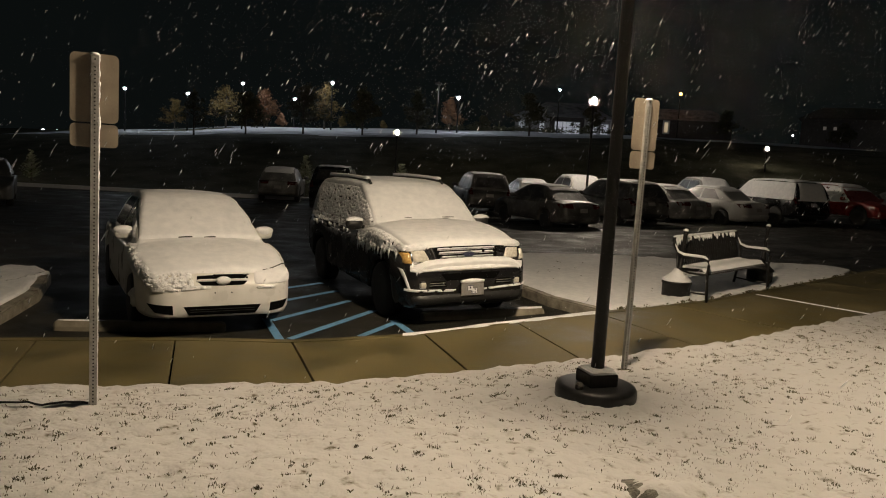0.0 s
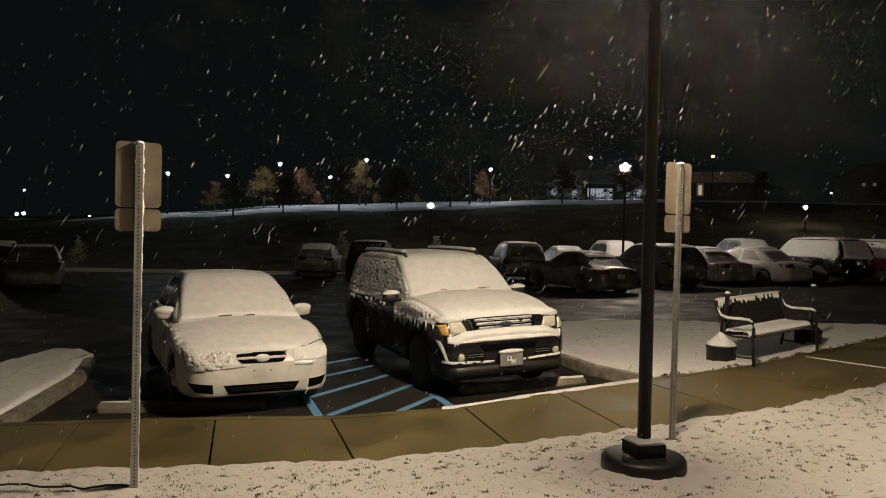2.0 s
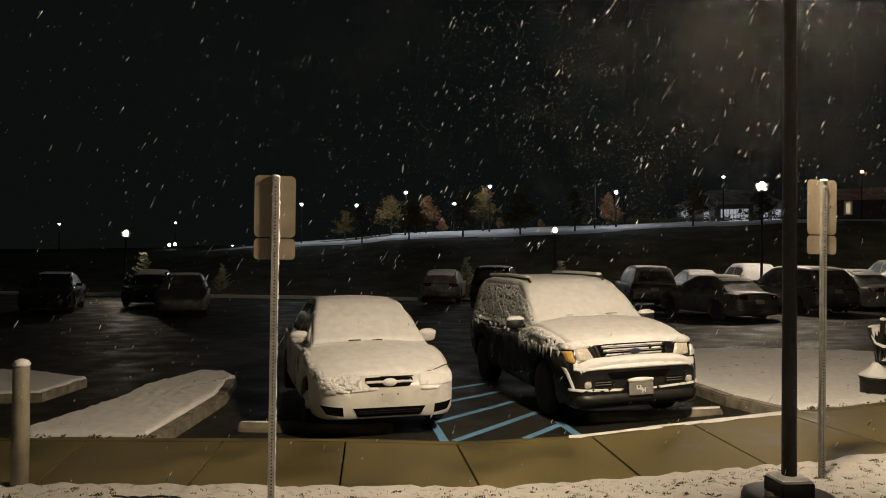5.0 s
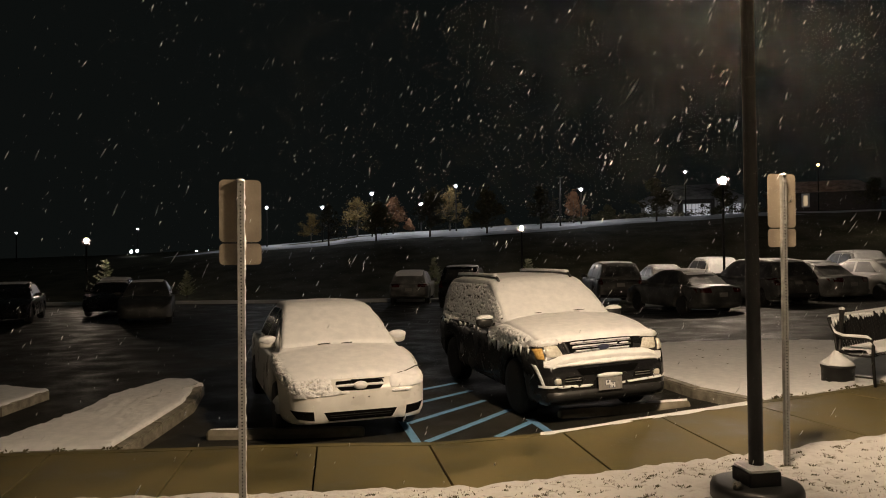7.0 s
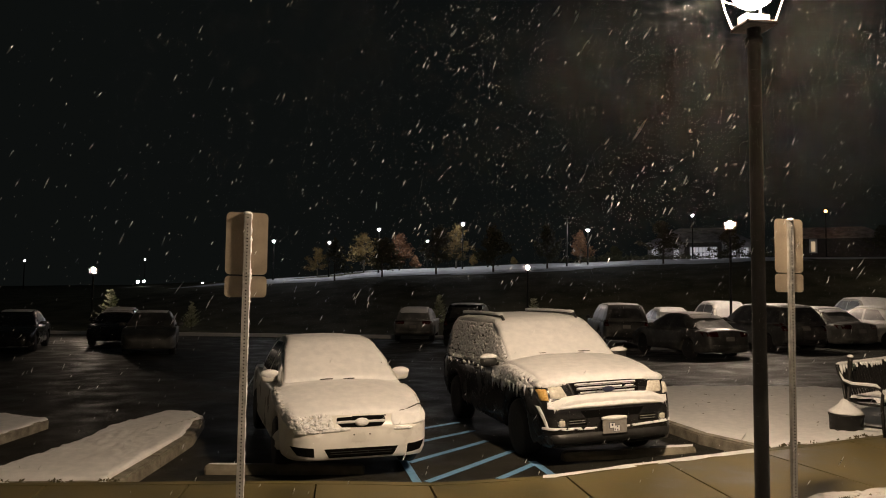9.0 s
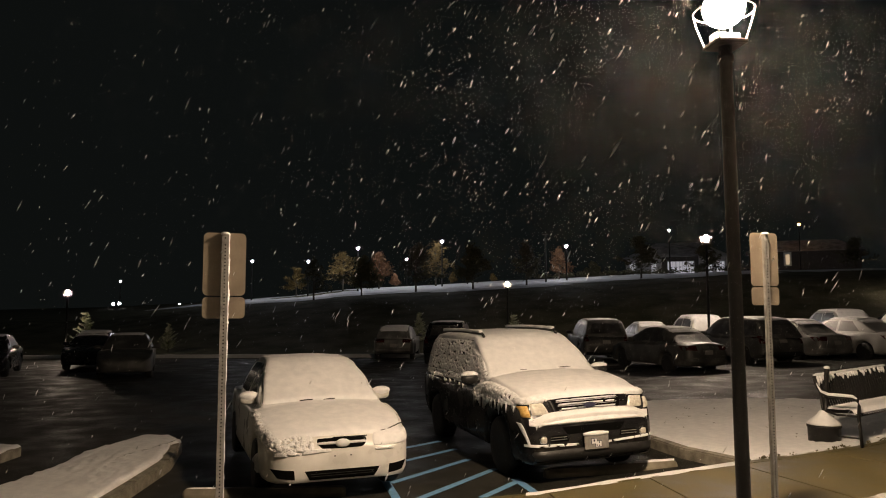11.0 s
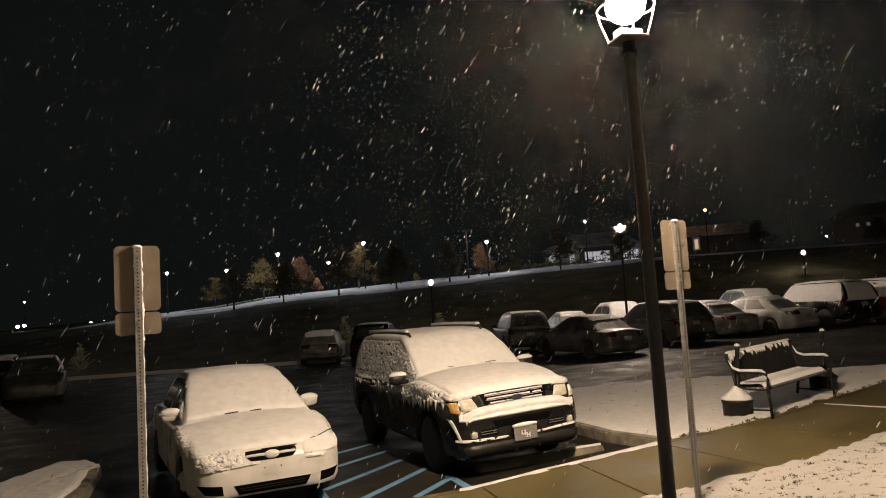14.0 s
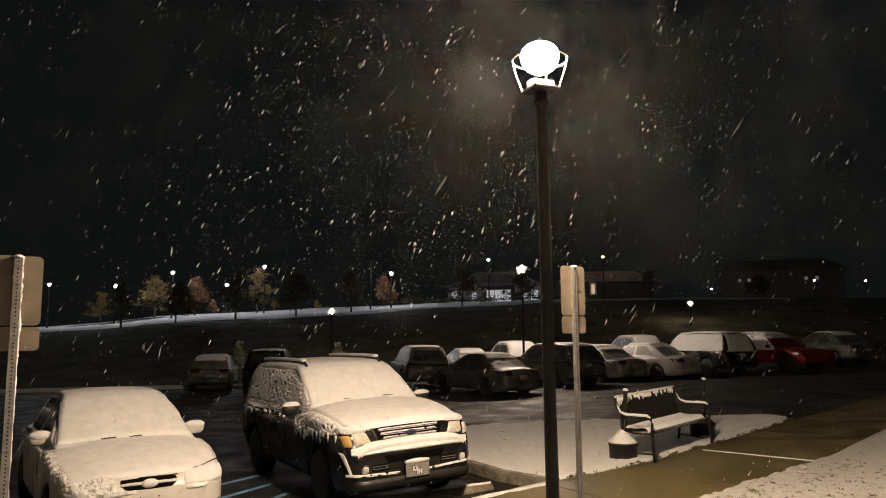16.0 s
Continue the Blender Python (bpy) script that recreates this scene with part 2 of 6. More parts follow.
def sheet(name, xs, ys, zfun, m, label, category, inside=None, smooth=True):
    bm = bmesh.new()
    grid = {}
    for i, x in enumerate(xs):
        for j, y in enumerate(ys):
            grid[i, j] = bm.verts.new((x, y, zfun(x, y)))
    for i in range(len(xs) - 1):
        for j in range(len(ys) - 1):
            if inside is None or inside((xs[i] + xs[i + 1]) / 2, (ys[j] + ys[j + 1]) / 2):
                bm.faces.new((grid[i, j], grid[i + 1, j], grid[i + 1, j + 1], grid[i, j + 1]))
    bmesh.ops.delete(bm, geom=[v for v in bm.verts if not v.link_faces], context="VERTS")
    return tagged(link(name, bm, m, None, smooth), label, category, "", "structure")


# ---- ground, road, pavement ----
far_x = [-2500, -1200, -600, -300, -200, -140] + [x * 4.0 for x in range(-28, 29)] + [140, 200, 300, 600, 1200, 2500]
far_y = [-2500, -1000, -300, -100, -40, -15, 5, 20, 33, 36.5] + [38 + 2.0 * i for i in range(40)] + [125, 145, 180, 240, 400, 800, 1500, 3000]
ground = sheet("ground", far_x, far_y, lambda x, y: land(x, y) - (0.25 if y < 36 else 0), M_GRASS, "dark winter grass bank rising behind the car park", "ground")
snow_x = [-75 + 1.5 * i for i in range(90)]
snow_y = [58 + 1.5 * i for i in range(50)]


def snowy(x, y):
    edge = 61.5 + 5 * noise.noise((x * 0.09, 0, 0)) + (8 if x > 10 else 0) * min(1, (x - 10) / 8 if x > 10 else 0)
    return y > edge + (6 if x < -31 else 0) and -44 < x < 40 and not (noise.noise((x * 0.08, y * 0.1, 7)) > 0.42)


sheet("snow_field", snow_x, snow_y, lambda x, y: land(x, y) + 0.05, M_FARSNOW, "thin patchy snow on the ground above the bank", "snow", snowy)

lot_x = [-45 + 1.0 * i for i in range(91)]
lot_y = [3 + 0.8 * i for i in range(43)]
parking = sheet("parking_lot", lot_x, lot_y, lot, M_ASPHALT, "wet black asphalt car park at night", "car park", lambda x, y: y > along(WALK_NEAR, x) + 0.5)

# pavement slabs between the joints
FAR_X = [-13.0, -11.4, -9.9, -8.45, -6.8, -5.4, -4.01, -2.75, -1.60, -0.26, 0.84, 1.95, 3.15, 4.68, 6.2, 7.8, 9.6, 11.5]
NEAR_X = [-10.9, -9.6, -8.4, -7.2, -6.05, -4.75, -3.48, -2.23, -1.07, 0.25, 1.38, 2.75, 4.15, 5.70, 7.5, 9.4, 11.5, 13.5]
pavement = thing("pavement", Matrix(), "wet brown concrete pavement with open joints", "pavement", "", "structure")
SLABS = []
for i in range(len(FAR_X) - 1):
    gap = 0.009
    n = 6
    fl = [(lerp(FAR_X[i] + gap, FAR_X[i + 1] - gap, k / n)) for k in range(n + 1)]
    nl = [(lerp(NEAR_X[i] + gap, NEAR_X[i + 1] - gap, k / n)) for k in range(n + 1)]
    poly = [(x, along(WALK_NEAR, x) - 0.04) for x in nl] + [(x, along(WALK_FAR, x) - 0.10) for x in reversed(fl)]
    bm = prism(bmesh.new(), poly, lambda x, y: walk_z(x, y), 0.10)
    bmesh.ops.bevel(bm, geom=[e for e in bm.edges if abs(e.verts[0].co.z - e.verts[1].co.z) < 0.05 and e.calc_length() > 0.01 and max(v.co.z - walk_z(v.co.x, v.co.y) for v in e.verts) > -0.01 and len([f for f in e.link_faces if f.normal.z > 0.8]) == 1], offset=0.004, segments=1, affect="EDGES")
    SLABS.append(part("slab", bm, M_CONC, pavement))

# the edge kerb of the pavement, with dark ground under the joints
bm = bmesh.new()
xs = [-14 + 0.4 * i for i in range(71)]
prism(bm, [(x, along(WALK_FAR, x) - 0.094) for x in xs] + [(x, along(WALK_FAR, x) + 0.02) for x in reversed(xs)], lambda x, y: walk_z(x, y) + 0.002, 0.35)
part("edge_kerb", bm, M_CONC, pavement)
bm = bmesh.new()
prism(bm, [(x, along(WALK_NEAR, x) - 0.3) for x in xs] + [(x, along(WALK_FAR, x) - 0.095) for x in reversed(xs)], lambda x, y: walk_z(x, y) - 0.05, 0.1)
part("joint_bed", bm, M_HOLE, pavement)
# packed snow left in one joint
bm = bmesh.new()
a, b = Vector((4.66, along(WALK_FAR, 4.66) - 0.15)), Vector((5.69, along(WALK_NEAR, 5.69)))
tube(bm, [(*(a.lerp(b, k / 8)), walk_z(*a.lerp(b, k / 8)) - 0.004 + 0.004 * noise.noise((k, 0, 0))) for k in range(9)], 0.016, 6)
tagged(link("joint_snow", bm, M_SNOW, None, True), "line of packed snow left in a pavement joint", "snow", "", "stuff")


# lawn, finer towards the camera
def lawn_top(x, y):
    z = lawn_z(x, y)
    edge = along(WALK_NEAR, x) - y
    fade = max(0.0, min(1.0, 5.6 - edge))
    z += fade * (0.014 * noise.noise((x * 1.7, y * 1.7, 0)) + 0.024 * noise.noise((x * 5, y * 5, 2)) + 0.018 * noise.noise((x * 10, y * 10, 5)))
    hole = noise.noise((x * 7.3, y * 7.3, 11))
    if hole > 0.42 and fade > 0.9:
        z -= 0.16 * (hole - 0.42)
    ring = math.hypot(x - 1.23, y - 5.66)
    if ring < 0.55:
        z += 0.035 * min(1, (0.55 - ring) / 0.12) - 0.04 * max(0, 1 - abs(ring - 0.34) / 0.08)
    return z


bm = bmesh.new()
cols = []
lx = [-14 + 0.5 * i for i in range(16)] + [-6 + 0.05 * i for i in range(241)] + [6.2 + 0.5 * i for i in range(18)]
dist = [0, 0.015, 0.03, 0.06] + [0.06 + 0.05 * i for i in range(1, 94)] + [5.2, 6.5, 9, 14, 25]
for x in lx:
    e = along(WALK_NEAR, x) + 0.02 * noise.noise((x * 5, 1, 0)) + 0.012 * noise.noise((x * 16, 1, 0))
    col = []
    for k, d in enumerate(dist):
        y = e - d
        z = lawn_top(x, y) + (-0.05 if k == 0 else 0.008 if k == 1 else 0.02 if k < 4 else 0.012)
        col.append(bm.verts.new((x, y, z)))
    cols.append(col)
for a, b in zip(cols, cols[1:]):
    for k in range(len(dist) - 1):
        bm.faces.new((a[k], a[k + 1], b[k + 1], b[k]))
lawn = tagged(link("lawn", bm, M_LAWN, None, True), "snow-covered lawn with grass tips poking through", "lawn", "", "structure")

# grass tips
bm = bmesh.new()
rnd = random.Random(5)
made = 0
while made < 14000:
    x, d = rnd.uniform(-5.5, 6.0), rnd.uniform(0.15, 4.3)
    y = along(WALK_NEAR, x) - d
    if noise.noise((x * 1.3, y * 1.3, 4)) + 0.6 * noise.noise((x * 5, y * 5, 9)) < rnd.uniform(-0.35, 0.75) or math.hypot(x - 1.23, y - 5.66) < 0.5:
        continue
    for _ in range(rnd.randint(1, 5)):
        px, py = x + rnd.gauss(0, 0.02), y + rnd.gauss(0, 0.02)
        h = rnd.uniform(0.007, 0.022)
        a = rnd.uniform(0, 2 * math.pi)
        w = 0.0026
        z = lawn_top(px, py) + 0.008
        bx, by = math.cos(a) * w, math.sin(a) * w
        lx_, ly_ = rnd.gauss(0, 0.28) * h, rnd.gauss(0, 0.28) * h
        v = [bm.verts.new(c) for c in ((px - bx, py - by, z), (px + bx, py + by, z), (px + lx_ * 0.4 + bx * 0.7, py + ly_ * 0.4 + by * 0.7, z + h * 0.6), (px + lx_, py + ly_, z + h))]
        bm.faces.new((v[0], v[1], v[2], v[3]))
        made += 1
for k in range(1700):
    x, d = rnd.uniform(-5.5, 6.0), rnd.uniform(0.2, 4.4)
    y = along(WALK_NEAR, x) - d
    if math.hypot(x - 1.21, y - 5.63) < 0.5:
        continue
    big = rnd.random() ** 4
    for _ in range(int(6 + 40 * big)):
        px, py = x + rnd.gauss(0, 0.008 + 0.016 * big), y + rnd.gauss(0, 0.010 + 0.016 * big)
        a, w, h = rnd.uniform(0, 6.3), rnd.uniform(0.0012, 0.0032), rnd.uniform(0.006, 0.026)
        z = lawn_top(px, py) + 0.006
        bx, by = math.cos(a) * w, math.sin(a) * w
        v = [bm.verts.new(c) for c in ((px - bx, py - by, z), (px + bx, py + by, z), (px + bx * 0.3 + rnd.gauss(0, 0.006), py + by * 0.3 + rnd.gauss(0, 0.006), z + h), (px - bx + rnd.gauss(0, 0.002), py - by + rnd.gauss(0, 0.002), z + h * 0.6))]
        bm.faces.new(v)
tagged(link("grass_tips", bm, M_BLADE), "dry grass tips poking out of the snow", "grass", "", "stuff")


# ---- kerbed islands ----
def island(name, poly, kerb_from, kerb_to, label, snow_height=0.03):
    """poly: plan, counter-clockwise; the kerb shows bare concrete between two of its corners."""
    isl = thing(name, Matrix(), label, "traffic island", "", "structure")
    top = lambda x, y: lot(x, y) + 0.145
    n = len(poly)
    c = Vector((sum(p[0] for p in poly) / n, sum(p[1] for p in poly) / n))
    inner = []
    for i in range(n):
        p, q, r = Vector(poly[i - 1]), Vector(poly[i]), Vector(poly[(i + 1) % n])
        d1, d2 = (q - p).normalized(), (r - q).normalized()
        nn = (Vector((-d1.y, d1.x)) + Vector((-d2.y, d2.x)))
        nn = nn.normalized() / max(0.5, nn.length / 2)
        inner.append(q + nn * 0.15)
    for i in range(n):
        a, b = Vector(poly[i]), Vector(poly[(i + 1) % n])
        ia, ib = inner[i], inner[(i + 1) % n]
        k = max(1, round((b - a).length / 1.2))
        for j in range(k):
            t0, t1 = j / k, (j + 1) / k
            g = 0.004 / max(0.3, (b - a).length)
            quad = [a.lerp(b, t0 + g), a.lerp(b, t1 - g), ia.lerp(ib, t1 - g), ia.lerp(ib, t0 + g)]
            bmk = prism(bmesh.new(), [tuple(v) for v in quad], top, 0.3)
            bmesh.ops.bevel(bmk, geom=[e for e in bmk.edges if all(f.normal.z > 0.5 or abs(f.normal.z) < 0.5 for f in e.link_faces) and any(f.normal.z > 0.7 for f in e.link_faces)], offset=0.02, segments=2, affect="EDGES")
            part("kerb_stone", bmk, M_CURB, isl)
    # snow bed with a soft uneven edge
    outline = []
    for i in range(n):
        bare = kerb_from <= i < kerb_to
        a, b = (inner[i], inner[(i + 1) % n]) if bare else (Vector(poly[i]), Vector(poly[(i + 1) % n]))
        k = max(2, int((b - a).length / 0.12))
        for j in range(k):
            p = a.lerp(b, j / k)
            d = (c - p).normalized()
            outline.append(p + d * (0.02 + 0.045 * noise.noise((p.x * 5, p.y * 5, 1)) - (0.03 if bare else 0)))
    bms = bmesh.new()
    rings = []
    for s, h in ((1.0, -0.01), (0.992, 0.018), (0.975, 0.03), (0.95, 0.034), *[(0.92 - 0.045 * k, 0.04) for k in range(18)]):
        ring = []
        for p in outline:
            q = c + (p - c) * s
            ring.append(bms.verts.new((q.x, q.y, top(q.x, q.y) + h * snow_height / 0.04 + (0.020 * noise.noise((q.x * 3, q.y * 3, 0)) + 0.020 * noise.noise((q.x * 9, q.y * 9, 0)) + 0.010 * noise.noise((q.x * 21, q.y * 21, 0)) if s < 0.99 else 0))))
        rings.append(ring)
    m = len(outline)
    for a, b in zip(rings, rings[1:]):
        for i in range(m):
            bms.faces.new((a[i], a[(i + 1) % m], b[(i + 1) % m], b[i]))
    bms.faces.new(rings[-1])
    bmesh.ops.recalc_face_normals(bms, faces=bms.faces)
    part("snow_bed", bms, M_SNOW, isl, "fresh snow with a few dark leaves", True)
    return isl


edge = [(x, along(WALK_FAR, x) + 0.03) for x in (2.05, 2.73, 3.72, 5.2, 7.2)]
island("bench_island", edge + [(7.6, 13.95), (7.3, 14.45), (6.42, 14.6), (4.6, 14.9), (2.95, 15.3), (1.5, 15.25), (0.30, 13.8), (0.72, 12.0), (1.10, 11.2), (1.41, 10.46)], 11, 15, "snow-covered kerbed island beside the pavement")
island("side_island", [(-4.78, 6.82), (-5.05, 8.0), (-5.33, 9.2), (-5.85, 10.4), (-6.3, 10.82), (-6.7, 10.86), (-6.8, 9.5), (-6.45, 7.9), (-6.4, 7.0), (-6.3, 6.46)], 0, 3, "narrow snow-covered kerbed island at the stall's side", 0.05)
island("side_island", [(-7.95, 8.7), (-8.15, 9.85), (-9.3, 10.15), (-12.0, 10.3), (-12.8, 8.4), (-10.5, 7.6)], 0, 0, "snow-covered kerbed island further along the car park")

# ragged turf where the island's snow meets the pavement
bm = bmesh.new()
rt = random.Random(17)
for k in range(1100):
    x = rt.uniform(2.0, 7.5) if k < 900 else rt.uniform(-6.3, -4.8)
    y = along(WALK_FAR, x) + 0.02 + abs(rt.gauss(0, 0.035))
    if noise.noise((x * 4, 5, 0)) + 0.5 * noise.noise((x * 13, 5, 0)) < rt.uniform(-0.1, 0.5):
        continue
    c = Vector((x, y, walk_z(x, y) + rt.uniform(0.0, 0.03)))
    u = Vector((rt.gauss(0, 1), rt.gauss(0, 1), rt.gauss(0, 0.7))).normalized() * rt.uniform(0.008, 0.026)
    w = u.orthogonal().normalized() * rt.uniform(0.008, 0.02)
    n = u.cross(w).normalized() * 0.008
    q = [bm.verts.new(c + v) for v in (u, w, -u, -w, n)]
    for i in range(4):
        bm.faces.new((q[i], q[(i + 1) % 4], q[4]))
tagged(link("turf_edge", bm, M_BLADE), "clods of dark turf along the island's edge", "turf", "", "stuff")

# a few fallen leaves on the islands' snow
bm = bmesh.new()
for k in range(60):
    x, y = rt.uniform(1.6, 6.5), rt.uniform(9.8, 14.8)
    if y < along(WALK_FAR, x) + 0.3 or y > 14.6:
        continue
    c = Vector((x, y, lot(x, y) + 0.185))
    a = rt.uniform(0, 6.3)
    s = rt.uniform(0.012, 0.045)
    e = [Vector((math.cos(a + b) * s * r, math.sin(a + b) * s * r, h)) for b, r, h in ((0, 1, 0.008), (1.2, 0.5, 0.0), (3.1, 1, 0.01), (5, 0.5, 0.004))]
    bm.faces.new([bm.verts.new(c + v) for v in e])
tagged(link("fallen_leaves", bm, M_BLADE), "a few dark fallen leaves on the snow", "leaves", "", "stuff")

# thin snow lying along the pavement's kerb
bm = bmesh.new()
prev = None
for i in range(60):
    x = -0.5 + i * 0.043
    y = along(WALK_FAR, x) - 0.03
    w = 0.05 + 0.05 * noise.noise((x * 4, 2, 0)) + 0.035 * (x + 0.5) / 2.4
    w = max(0.012, w)
    row = [bm.verts.new((x, y + o, walk_z(x, y) + 0.003 + h)) for o, h in ((-w, -0.002), (-w * 0.6, 0.012), (0.0, 0.018), (w * 0.5, 0.012), (w * 0.6, -0.01))]
    if prev:
        for k in range(4):
            bm.faces.new((prev[k], row[k], row[k + 1], prev[k + 1]))
    prev = row
tagged(link("kerb_snow", bm, M_SNOW, None, True), "strip of melting snow along the pavement's kerb", "snow", "", "stuff")


# ---- marked aisle ----
def stripe(a, b, w=0.1):
    a, b = Vector(a), Vector(b)
    d = (b - a).normalized()
    s = Vector((-d.y, d.x)) * w / 2
    bm = bmesh.new()
    k = 6
    poly = [a.lerp(b, j / k) - s for j in range(k + 1)] + [a.lerp(b, 1 - j / k) + s for j in range(k + 1)]
    prism(bm, [tuple(p) for p in poly], lambda x, y: lot(x, y) + 0.005, 0.01)
    return bm


marking = thing("aisle_marking", Matrix(), "worn blue hatched marking of an access aisle", "road marking", "", "structure")
A0, A1 = Vector((-1.84, 7.86)), Vector((-2.7, 9.9))
B0, B1 = Vector((-0.40, 8.5)), Vector((-0.72, 9.22))
part("line", stripe(A0, A1), M_BLUE, marking)
part("line", stripe(B0, B1), M_BLUE, marking)
for s0, s1 in (((-1.78, 8.0), (-1.02, 9.75)), ((-2.2, 8.85), (-1.45, 10.3)), ((-2.55, 9.75), (-1.75, 11.0)), ((-2.9, 10.5), (-2.1, 11.6)), ((-1.02, 8.3), (-0.66, 9.15))):
    part("hatch", stripe(s0, s1, 0.09), M_BLUE, marking)


def wheel_stop(x, y, deg, label, snow=None):
    t = thing("wheel_stop", pose(x, y, lot(x, y), 0, 0, deg), label, "wheel stop", "wheel stops")
    bm = bmesh.new()
    sec = [(-0.075, 0), (0.075, 0), (0.07, 0.05), (0.045, 0.11), (-0.045, 0.11), (-0.07, 0.05)]
    rings = []
    for xx, k in ((-0.915, 0.72), (-0.89, 0.95), (-0.85, 1), (0.85, 1), (0.89, 0.95), (0.915, 0.72)):
        rings.append([bm.verts.new((xx, a * k, b * (k if b > 0.06 else 1))) for a, b in sec])
    for a, b in zip(rings, rings[1:]):
        for i in range(6):
            bm.faces.new((a[i], a[(i + 1) % 6], b[(i + 1) % 6], b[i]))
    bm.faces.new(rings[0][::-1])
    bm.faces.new(rings[-1])
    bmesh.ops.recalc_face_normals(bm, faces=bm.faces)
    part("block", bm, M_STOP, t)
    if snow:
        s0, s1, thick = snow
        bm = bmesh.new()
        prev = None
        for i in range(26):
            xx = lerp(s0, s1, i / 25)
            w = 0.04 * (1 - (2 * i / 25 - 1) ** 6)
            row = [bm.verts.new((xx, o * w, 0.108 + thick * h * (0.8 + noise.noise((xx * 9, 0, 0)) * 0.4))) for o, h in ((-1.05, -0.004), (-0.8, 0.02), (0, 0.028), (0.8, 0.02), (1.05, -0.004))]
            if prev:
                for k in range(4):
                    bm.faces.new((prev[k], row[k], row[k + 1], prev[k + 1]))
            prev = row
        part("snow_cover", bm, M_SNOW, t, "snow left on the open end", True)
    return t


wheel_stop(-3.47, 8.03, 13, "low precast concrete wheel stop in front of the white saloon", (-0.88, -0.38, 0.25))
wheel_stop(0.47, 9.62, 26, "precast concrete wheel stop with snow on its open end", (0.28, 0.9, 1.0))


# ---- lantern posts ----
def lantern_post(x, y, z, height, label, base=True, turn=20, glow_mat=None, lean=0.0):
    t = thing("lantern_post", pose(x, y, z, 0, lean, turn), label, "street lamp", "lantern posts of the car park")
    foot = 0.0
    if base:
        bm = turned(bmesh.new(), [(0.318, -0.06), (0.32, 0.055), (0.308, 0.08), (0.27, 0.092)], 40, (0, 0), 0.01)
        part("footing", bm, M_PLASTIC, t, "dark round concrete footing", True)
        bm = box(bmesh.new(), -0.122, 0.122, -0.122, 0.122, 0.085, 0.19, 0.012)
        part("base_cover", bm, M_BLACK, t)
        bm = turned(bmesh.new(), [(0.160, 0.187), (0.168, 0.197), (0.158, 0.216), (0.05, 0.224)], 4, (0, 0), 0.0)
        bmesh.ops.rotate(bm, cent=(0, 0, 0), matrix=Matrix.Rotation(radians(45), 3, "Z"), verts=bm.verts)
        bmesh.ops.bevel(bm, geom=[e for e in bm.edges], offset=0.012, segments=2, affect="EDGES")
        part("snow_cover", bm, M_SNOW, t, "snow on the base cover", True)
        foot = 0.16
        bm = bmesh.new()
        bmesh.ops.create_icosphere(bm, subdivisions=2, radius=0.035, matrix=pose(-0.22, -0.12, 0.11))
        for v in bm.verts:
            v.co += Vector((1, 1, 1)) * 0.012 * noise.noise(v.co * 30)
        part("stone", bm, M_ROCK, t, "small stone lying on the footing", True)
    bm = bmesh.new()
    turned(bm, [(0.052, foot), (0.05, height * 0.3), (0.045, height - 0.12), (0.06, height - 0.115), (0.06, height - 0.07), (0.045, height - 0.06), (0.05, height)], 14)
    part("pole", bm, M_BLACK, t, "black round metal pole", True)
    z0 = height
    lift = 0.0 if glow_mat else 0.07
    bm = box(bmesh.new(), -0.12, 0.12, -0.12, 0.12, z0, z0 + 0.03, 0.008)
    part("lantern_tray", bm, M_BLACK, t)
    for i in range(4):
        c, s = math.cos(radians(45 + 90 * i)), math.sin(radians(45 + 90 * i))
        bm = tube(bmesh.new(), [(0.15 * c, 0.15 * s, z0 + 0.02), (0.178 * c, 0.178 * s, z0 + 0.10), (0.205 * c, 0.205 * s, z0 + 0.18), (0.225 * c, 0.225 * s, z0 + 0.27)], 0.0065, 6)
        part("rib", bm, M_GALV, t)
    for i in range(2):
        bm = box(bmesh.new(), -0.1 + 0.105 * i, -0.005 + 0.105 * i, -0.05, 0.05, z0 + 0.03, z0 + 0.095, 0.006)
        part("ballast_box", bm, M_WHITEPLATE, t)
    bm = turned(bmesh.new(), [(0.05, z0 + lift + 0.336), (0.07, z0 + lift + 0.338), (0.06, z0 + lift + 0.352), (0.025, z0 + lift + 0.36), (0.025, z0 + lift + 0.372), (0.01, z0 + lift + 0.39)], 4)
    bmesh.ops.rotate(bm, cent=(0, 0, 0), matrix=Matrix.Rotation(radians(45), 3, "Z"), verts=bm.verts)
    part("finial", bm, M_BLACK, t, "small dark cap on the globe")
    k = 0.64 if glow_mat else 1.0
    bm = turned(bmesh.new(), [(0.06 * k, z0 + lift + 0.095), (0.11 * k, z0 + lift + 0.125), (0.145 * k, z0 + lift + 0.18), (0.155 * k, z0 + lift + 0.235), (0.14 * k, z0 + lift + 0.285), (0.10 * k, z0 + lift + 0.32), (0.05 * k, z0 + lift + 0.335)], 20)
    part("globe_ring", tube(bmesh.new(), [(0.222 * math.cos(radians(15 * q)), 0.222 * math.sin(radians(15 * q)), z0 + 0.27) for q in range(25)], 0.005, 6), M_GALV, t)
    part("globe", bm, glow_mat or M_BULB, t, "glowing warm white globe", True)
    return t


